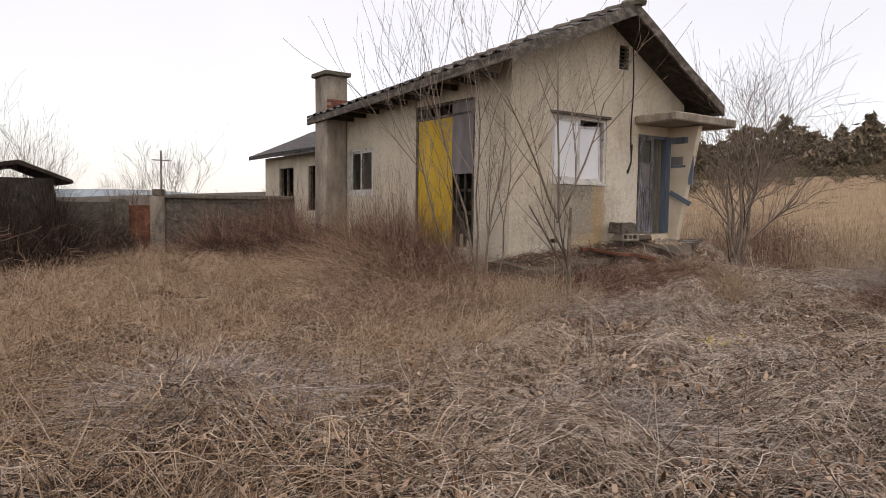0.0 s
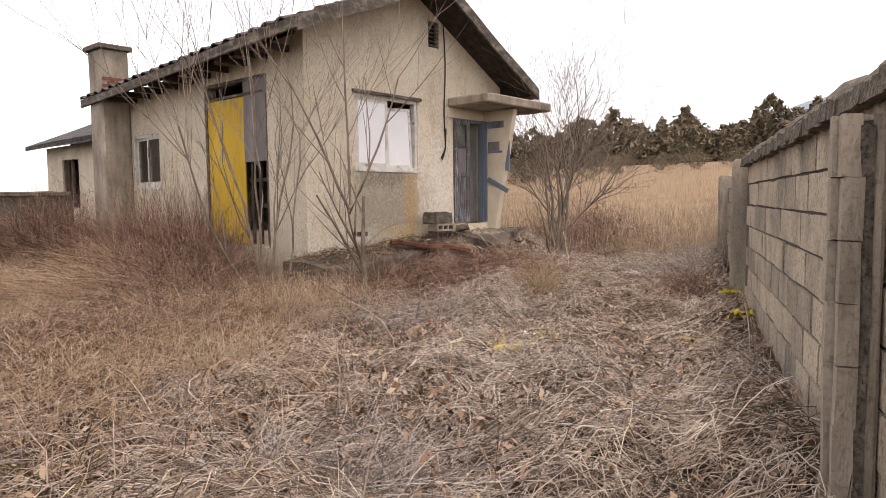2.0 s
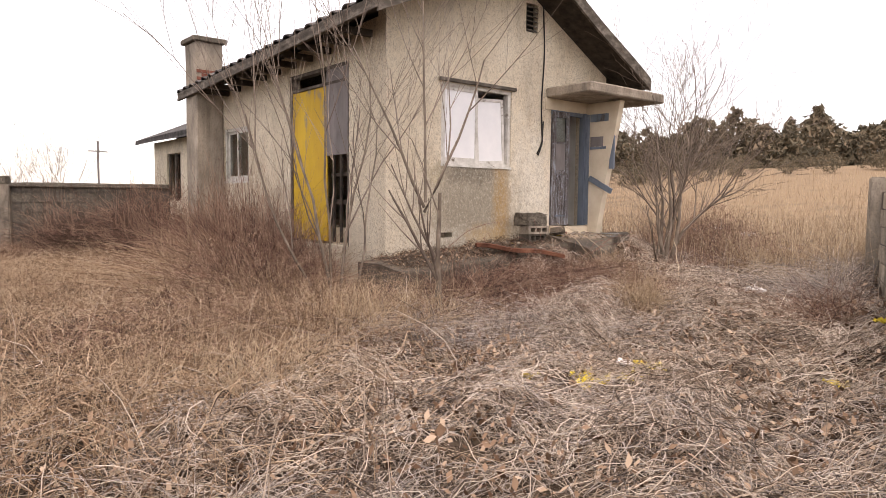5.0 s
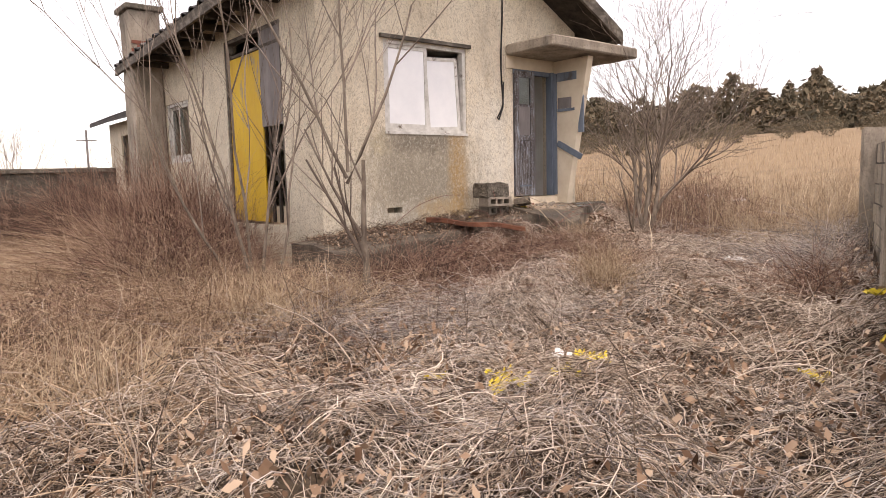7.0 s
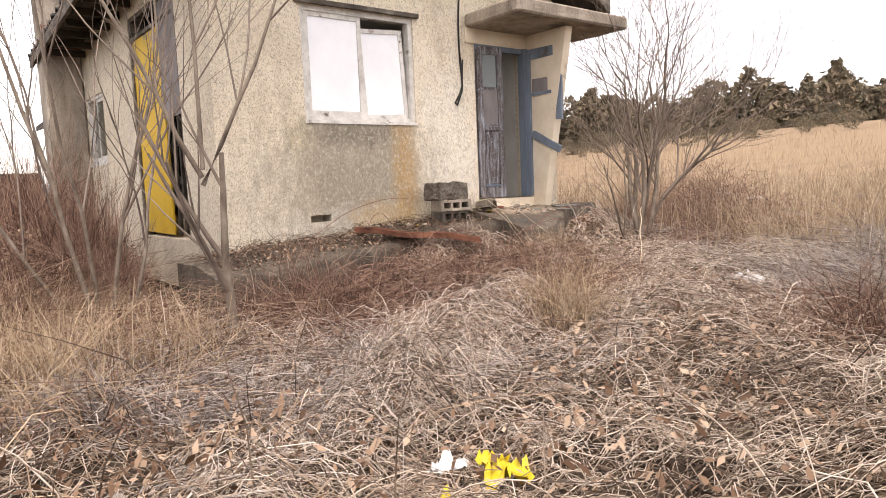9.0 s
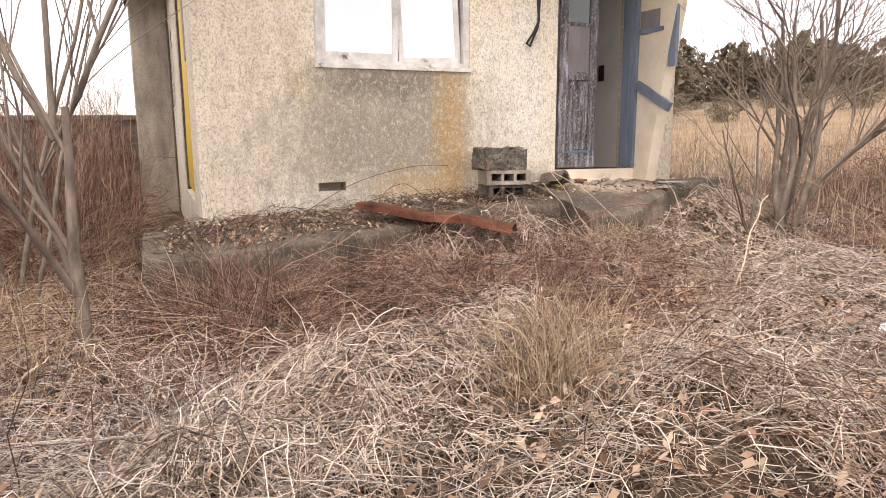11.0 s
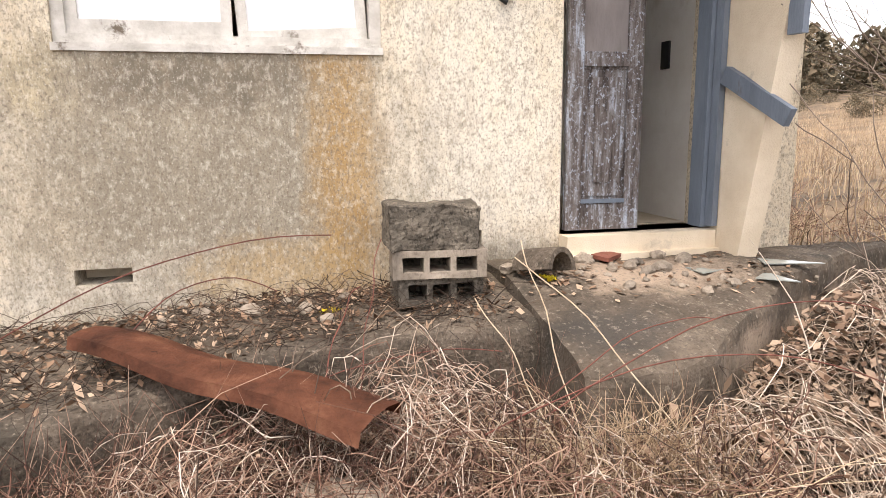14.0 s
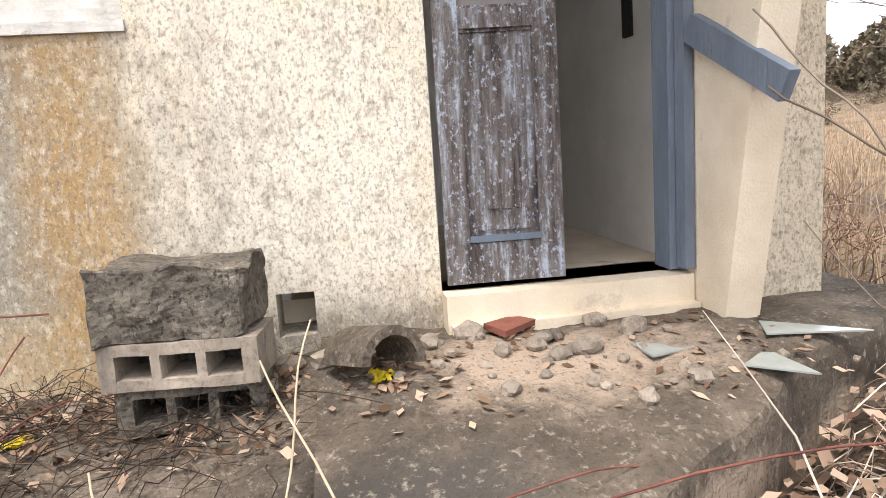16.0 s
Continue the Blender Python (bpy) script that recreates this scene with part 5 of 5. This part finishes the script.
# mounds of bramble
def mound(rng, n, cx, cy, rx, ry, h):
    a, q = rng.uniform(0, 2 * np.pi, n), np.sqrt(rng.uniform(0, 1, n))
    x, y = cx + rx * q * np.cos(a), cy + ry * q * np.sin(a)
    keep = ~inside_poly(x, y)
    x, y, q = x[keep], y[keep], q[keep]
    p, r = upright(rng, x, y, 1.0, 0.9, 0.003, 6)
    top = h * np.sqrt(1 - q ** 2 * 0.85) * (0.75 + 0.35 * np.sin(5 * x + 3 * y)) * rng.uniform(0.5, 1.1, len(x))
    g = ground_z(x, y)[:, None]
    p[:, :, 2] = g + (p[:, :, 2] - g) * top[:, None]
    p[:, :, :2] = np.stack([x, y], -1)[:, None] + (p[:, :, :2] - np.stack([x, y], -1)[:, None]) * 0.75
    p += (rng.normal(0, 0.05, p.shape) * np.linspace(0, 1, p.shape[1])[None, :, None]).cumsum(axis=1)
    ok = ~inside_poly(p[:, :, 0], p[:, :, 1]).any(axis=1)
    return p[ok], r[ok]


MOUNDS = [(11000, 9.2, 7.3, 0.85, 2.1, 1.9), (3200, 8.7, 5.6, 0.9, 0.9, 1.0), (4000, 9.1, 11.0, 0.9, 1.3, 1.8), (3600, 8.2, 12.5, 1.4, 0.8, 1.6), 
          (2400, 12.0, 4.15, 1.1, 0.5, 0.55), (3600, 10.6, 4.1, 1.0, 0.5, 0.72), (1800, 11.6, 3.6, 1.4, 0.5, 0.45), (1600, 18.6, 6.2, 1.5, 1.5, 1.2), (1400, 7.2, 4.4, 1.0, 1.0, 0.7), (1200, 16.3, 4.4, 1.0, 0.8, 0.7), (900, 12.6, 1.2, 0.8, 0.4, 0.7)]
weeds("bramble_mounds", [mound(G, *m) for m in MOUNDS], REDTWIG, "heaped dead brambles before the wall and door")
DARKS = [(9000, 3.6, 10.85, 1.5, 0.5, 2.6), (3000, 4.75, 11.2, 0.3, 0.3, 2.3), (6000, 5.3, 13.2, 1.2, 0.3, 1.7), (3000, 9.2, 11.4, 0.7, 1.0, 1.5), (3000, 8.8, 12.3, 1.1, 0.5, 1.5)]
weeds("dark_creepers", [mound(G, *m) for m in DARKS], DARKVINE, "dark dead creepers smothering the garden wall and shed")
GM = np.random.default_rng(31)
GINGERS = [(900, GM.uniform(3.2, 8.6), GM.uniform(3.2, 11.5), GM.uniform(0.4, 0.9), GM.uniform(0.4, 0.8), GM.uniform(0.5, 0.95)) for _ in range(16)] + [(2600, 8.3, 6.9, 0.75, 0.8, 1.15)]
weeds("ginger_mounds", [mound(G, *m) for m in GINGERS], GRASS, "ginger heaps of dead weeds before the house")
# Dark stems added to put shade into the hollows of the grass.
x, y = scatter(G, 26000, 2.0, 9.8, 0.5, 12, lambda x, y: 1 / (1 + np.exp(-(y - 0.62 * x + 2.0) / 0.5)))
weeds("fallen_stems", [lying(G, x, y, 0.4, 0.2, 0.1, 0.0032, 5, 0.6)], DARK_STEM, "dark stems under the ginger grass, their colour standing in for shade in its hollows")
GREYS = [(1800, 4.7, 1.9, 0.6, 0.5, 0.45), (1300, 6.5, 0.4, 0.7, 0.6, 0.35), (2200, 13.7, 1.6, 1.0, 0.8, 0.5), (1000, 10.2, 2.6, 0.6, 0.5, 0.4), (1500, 9.0, 3.3, 0.5, 0.6, 0.5)]
weeds("grey_mounds", [mound(G, *m) for m in GREYS], GREYVINE, "grey heaps of dead creeper")
# tall straw stalks
tuft = lambda cx, cy, n, s: (G.normal(cx, s, n), G.normal(cy, s, n))
tufts = [upright(G, *tuft(cx, cy, n, s), h, 0.6, 0.003) for cx, cy, n, s, h in ((11.6, 2.6, 260, 0.14, 0.5), (11.9, 2.9, 160, 0.16, 0.45), (13.2, 4.15, 420, 0.12, 0.34), (12.9, 4.3, 200, 0.14, 0.3), (8.6, 3.4, 300, 0.2, 0.6), (9.3, 3.6, 300, 0.25, 0.55), (7.2, 2.4, 200, 0.2, 0.5), (16.2, 3.2, 500, 0.5, 0.8), (15.8, 1.8, 400, 0.5, 0.9), (14.8, 1.6, 300, 0.4, 0.7))]
weeds("grass_tuft", tufts, MEADOW, "pale straw tufts among the brambles")
x, y = scatter(G, 900, 3, 17, -2.5, 9, lambda x, y: 0.6 + 0 * x)
weeds("straw_stalks", [upright(G, x, y, 0.65, 0.5, 0.004)], STRAW, "single tall straw stalks standing over the weeds")
# meadow beyond the house
x, y = scatter(G, 60000, 15.8, 60, -25, 42, lambda x, y: np.exp(-(x - 15.8) / 22))
weeds("meadow_grass", [upright(G, x, y, 0.6, 0.35, 0.009, 4)], MEADOW, "golden dry meadow grass beyond the yard")
x, y = scatter(G, 10000, 9.6, 13.9, 2.0, 4.9, lambda x, y: patch(x, y, 3.1, 0.7).clip(0.1, 1))
weeds("straw_tangle", [lying(G, x, y, 0.34, 0.30, 0.14, 0.0021, 6, 0.7)], STRAW, "fine pale straw tangled in the brambles by the terrace")
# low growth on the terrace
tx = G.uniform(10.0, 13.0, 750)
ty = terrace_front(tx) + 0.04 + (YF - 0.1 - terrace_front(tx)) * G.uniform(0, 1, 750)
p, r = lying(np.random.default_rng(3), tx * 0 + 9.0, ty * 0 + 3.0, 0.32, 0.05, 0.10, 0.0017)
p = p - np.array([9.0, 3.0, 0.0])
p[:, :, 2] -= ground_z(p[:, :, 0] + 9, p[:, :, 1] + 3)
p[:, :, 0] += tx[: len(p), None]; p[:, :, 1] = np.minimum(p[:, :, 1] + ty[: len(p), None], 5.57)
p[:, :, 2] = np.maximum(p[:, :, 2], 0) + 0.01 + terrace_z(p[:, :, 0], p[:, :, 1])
weeds("terrace_twigs", [(p, r[: len(p)])], DARK_STEM, "thorny twigs creeping over the terrace")


def leaves(name, x, y, z, size, mat, label, seed, stand=0.5):
    rng = np.random.default_rng(seed)
    n = len(x)
    a = rng.uniform(0, 2 * np.pi, n)
    u = np.stack([np.cos(a), np.sin(a), rng.normal(0, stand, n)], -1)
    w = np.stack([-np.sin(a), np.cos(a), rng.normal(0, stand, n)], -1)
    s = (size * rng.uniform(0.5, 1.3, n))[:, None]
    c = np.stack([x, y, z], -1)
    up = np.array([0, 0, 1.0]) * s * rng.uniform(0.1, 0.5, (n, 1))
    v = np.stack([c - u * s, c + w * s * 0.55 + up * 0.6, c + u * s * 1.1 + up, c - w * s * 0.55 + up * 0.6], 1).reshape(-1, 3)
    i = np.arange(n)[:, None] * 4
    f = np.concatenate([i + np.array([[0, 1, 3]]), i + np.array([[1, 2, 3]])])
    ob = array_mesh(name, v, f, mat)
    return tagged(ob, label, "leaf litter", kind="stuff")


x, y = scatter(G, 95000, 10.2, 17.5, 0.8, 5.6, lambda x, y: np.exp(-((y - 4.0 - 0.35 * (x - 14)) / 0.85) ** 2) * (0.25 + 0.75 / (1 + np.exp(-(x - 13.0) / 0.25))))
leaves("leaf_litter", x, y, ground_z(x, y) + G.uniform(0.005, 0.10, len(x)), 0.026, PALELEAF, "curled brown dead leaves heaped before the porch", 1, 0.35)
x, y = scatter(G, 30000, 4, 14, -1.5, 6, lambda x, y: 0.75 + 0 * x)
leaves("scattered_leaves", x, y, ground_z(x, y) + G.uniform(0.02, 0.17, len(x)), 0.022, LEAF, "small dead leaves caught among the vines", 2, 0.7)
x, y = G.uniform(8.2, 9.9, 6000), G.uniform(5.2, 8.6, 6000)
hx = np.sqrt(np.clip(1 - ((x - 9.0) / 0.9) ** 2 - ((y - 6.9) / 1.8) ** 2, 0, 1))
leaves("seed_heads", x[hx > 0], y[hx > 0], (ground_z(x, y) + hx * G.uniform(0.3, 0.75, len(x)))[hx > 0], 0.014, LEAF, "pale dry seed heads over the bramble mound", 3, 0.9)
tx = G.uniform(10.1, 13.05, 2200)
ty = terrace_front(tx) + 0.03 + (YF - 0.05 - terrace_front(tx)) * G.uniform(0, 1, 2200) ** 0.7
leaves("terrace_leaves", tx, ty, terrace_z(tx, ty) + G.uniform(0.003, 0.03, 2200), 0.017, LEAF, "dead leaves lying on the terrace", 4)


px, py = np.concatenate([G.uniform(13.15, 14.5, 130), G.normal(13.3, 0.08, 90)]), np.concatenate([G.uniform(4.9, 5.5, 130), G.normal(5.2, 0.1, 90)])
leaves("porch_litter", px, py, porch_z(px, py) + 0.004, 0.02, LEAF, "dead leaves and twigs scattered over the porch slab", 5, 0.3)


# ---- far woods and hills ----
def woods(name, specs, seed, label):
    rng = np.random.default_rng(seed)
    vs = []
    for x, y, z, h, w, cone in specs:
        n = 900
        f = rng.uniform(0, 1, n)
        prof = (1 - f) ** 0.8 + 0.08 if cone else np.sqrt(np.clip(1 - (2 * f - 0.9) ** 2, 0.03, 1))
        a, r = rng.uniform(0, 2 * np.pi, n), w * prof * np.sqrt(rng.uniform(0.2, 1, n)) * (0.8 + 0.3 * np.sin(7 * f + x))
        c = np.stack([x + r * np.cos(a), y + r * np.sin(a), z + h * (0.05 + 0.95 * f)], -1)
        d = rng.normal(0, 0.034 * h, (n, 3, 3))
        vs.append((c[:, None] + d).reshape(-1, 3))
    v = np.concatenate(vs)
    ob = array_mesh(name, v, np.arange(len(v)).reshape(-1, 3), WOODS)
    return tagged(ob, label, "woods", kind="stuff")


rw = np.random.default_rng(9)
specs = []
for i in range(330):
    ang = radians(rw.uniform(-48, 62))
    d = rw.uniform(80, 112)
    h = rw.uniform(5.0, 8.5)
    specs.append((9 + d * math.cos(ang), 2 + d * math.sin(ang), float(ground_z(9 + d * math.cos(ang), 2 + d * math.sin(ang))) - 0.7, h, h * 0.45, rw.uniform() < 0.12))
for ang, h in ((13.5, 8.8), (10.2, 8.2)):
    specs.append((9 + 84 * math.cos(radians(ang)), 2 + 84 * math.sin(radians(ang)), 4.2, h, h * 0.28, False))
woods("woods", specs, 4, "dark brown and green wooded edge beyond the meadow")
specs = [(9 + d * math.cos(radians(a)), 2 + d * math.sin(radians(a)), float(ground_z(9 + d * math.cos(radians(a)), 2 + d * math.sin(radians(a)))) - 0.1, h, h * 0.9, False) for a, d, h in zip(rw.uniform(-40, 62, 240), rw.uniform(40, 80, 240) ** 0.5 * rw.uniform(56, 78, 240) ** 0.5, rw.uniform(0.6, 1.7, 240))]
woods("far_scrub", specs, 6, "low brown scrub at the meadow's edge")


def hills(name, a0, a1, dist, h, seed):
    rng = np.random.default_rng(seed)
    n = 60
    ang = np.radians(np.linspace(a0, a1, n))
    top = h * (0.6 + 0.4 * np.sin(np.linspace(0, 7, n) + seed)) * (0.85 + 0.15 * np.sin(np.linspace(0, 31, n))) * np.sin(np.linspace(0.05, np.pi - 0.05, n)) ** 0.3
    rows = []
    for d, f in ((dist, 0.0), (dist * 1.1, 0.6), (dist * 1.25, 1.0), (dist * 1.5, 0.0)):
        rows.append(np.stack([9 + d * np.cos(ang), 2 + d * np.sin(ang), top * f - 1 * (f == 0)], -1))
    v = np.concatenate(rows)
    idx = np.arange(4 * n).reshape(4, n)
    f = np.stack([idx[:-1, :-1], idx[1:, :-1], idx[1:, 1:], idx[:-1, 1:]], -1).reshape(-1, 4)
    tagged(array_mesh(name, v, f, HILL), "wooded hills on the horizon with blue-grey haze in their colour", "hills", kind="structure")


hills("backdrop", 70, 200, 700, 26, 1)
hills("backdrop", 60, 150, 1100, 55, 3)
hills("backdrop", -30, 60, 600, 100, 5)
pylon = thing("utility_pole", "distant pale utility pole with a cross arm", "utility pole")
bm = bmesh.new(); box(bm, -0.1, -0.1, 0, 0.1, 0.1, 8.5); box(bm, -1.3, -0.06, 7.1, 1.3, 0.06, 7.25); part("pole", bm, GREYBOARD, pylon)
pylon.matrix_basis = pose(27, 95, 0, 0, 0, 15)

# ---- roof tiles, last ----
TILE = tile_mesh()
rt = random.Random(7)
ang = math.degrees(math.atan(SLOPE))
ang_r = math.degrees(math.atan((RIDGE_Z - EAVE_R) / (15.22 - RIDGE_X)))
for r in range(9):
    for c in range(21):
        d = 0.33 * r - 0.04
        x, z = 9.85 + d * math.cos(radians(ang)), EAVE_Z + d * math.sin(radians(ang)) - SAG * (YB - 4.9 - c * 0.315)
        piece("roof_tile", TILE, roof, pose(x, YB + 0.1 - c * 0.315 - 0.0, z - 0.025, 0, -ang, 0) @ pose(0, 0, 0, 0, 0, -90 + rt.uniform(-2, 2)) @ pose(0, 0, rt.uniform(0, 0.012), rt.uniform(-2, 2)))
for r in range(9):
    for c in range(0, 4):
        d = 0.33 * r - 0.04
        x, z = 15.22 - d * math.cos(radians(ang_r)), EAVE_R + d * math.sin(radians(ang_r)) - SAG * c * 0.315
        piece("roof_tile", TILE, roof, pose(x, Y_VERGE + c * 0.315, z - 0.025, 0, ang_r, 0) @ pose(0, 0, 0, 0, 0, 90 + rt.uniform(-2, 2)))
for c in range(16):
    piece("ridge_tile", COPINGS[c % 5], roof, pose(RIDGE_X, Y_VERGE + 0.05 + c * 0.13 * 3, RIDGE_Z - 0.01 - SAG * c * 0.39, 0, 0, 90) @ Matrix.Diagonal((3.1, 0.8, 0.9, 1)))
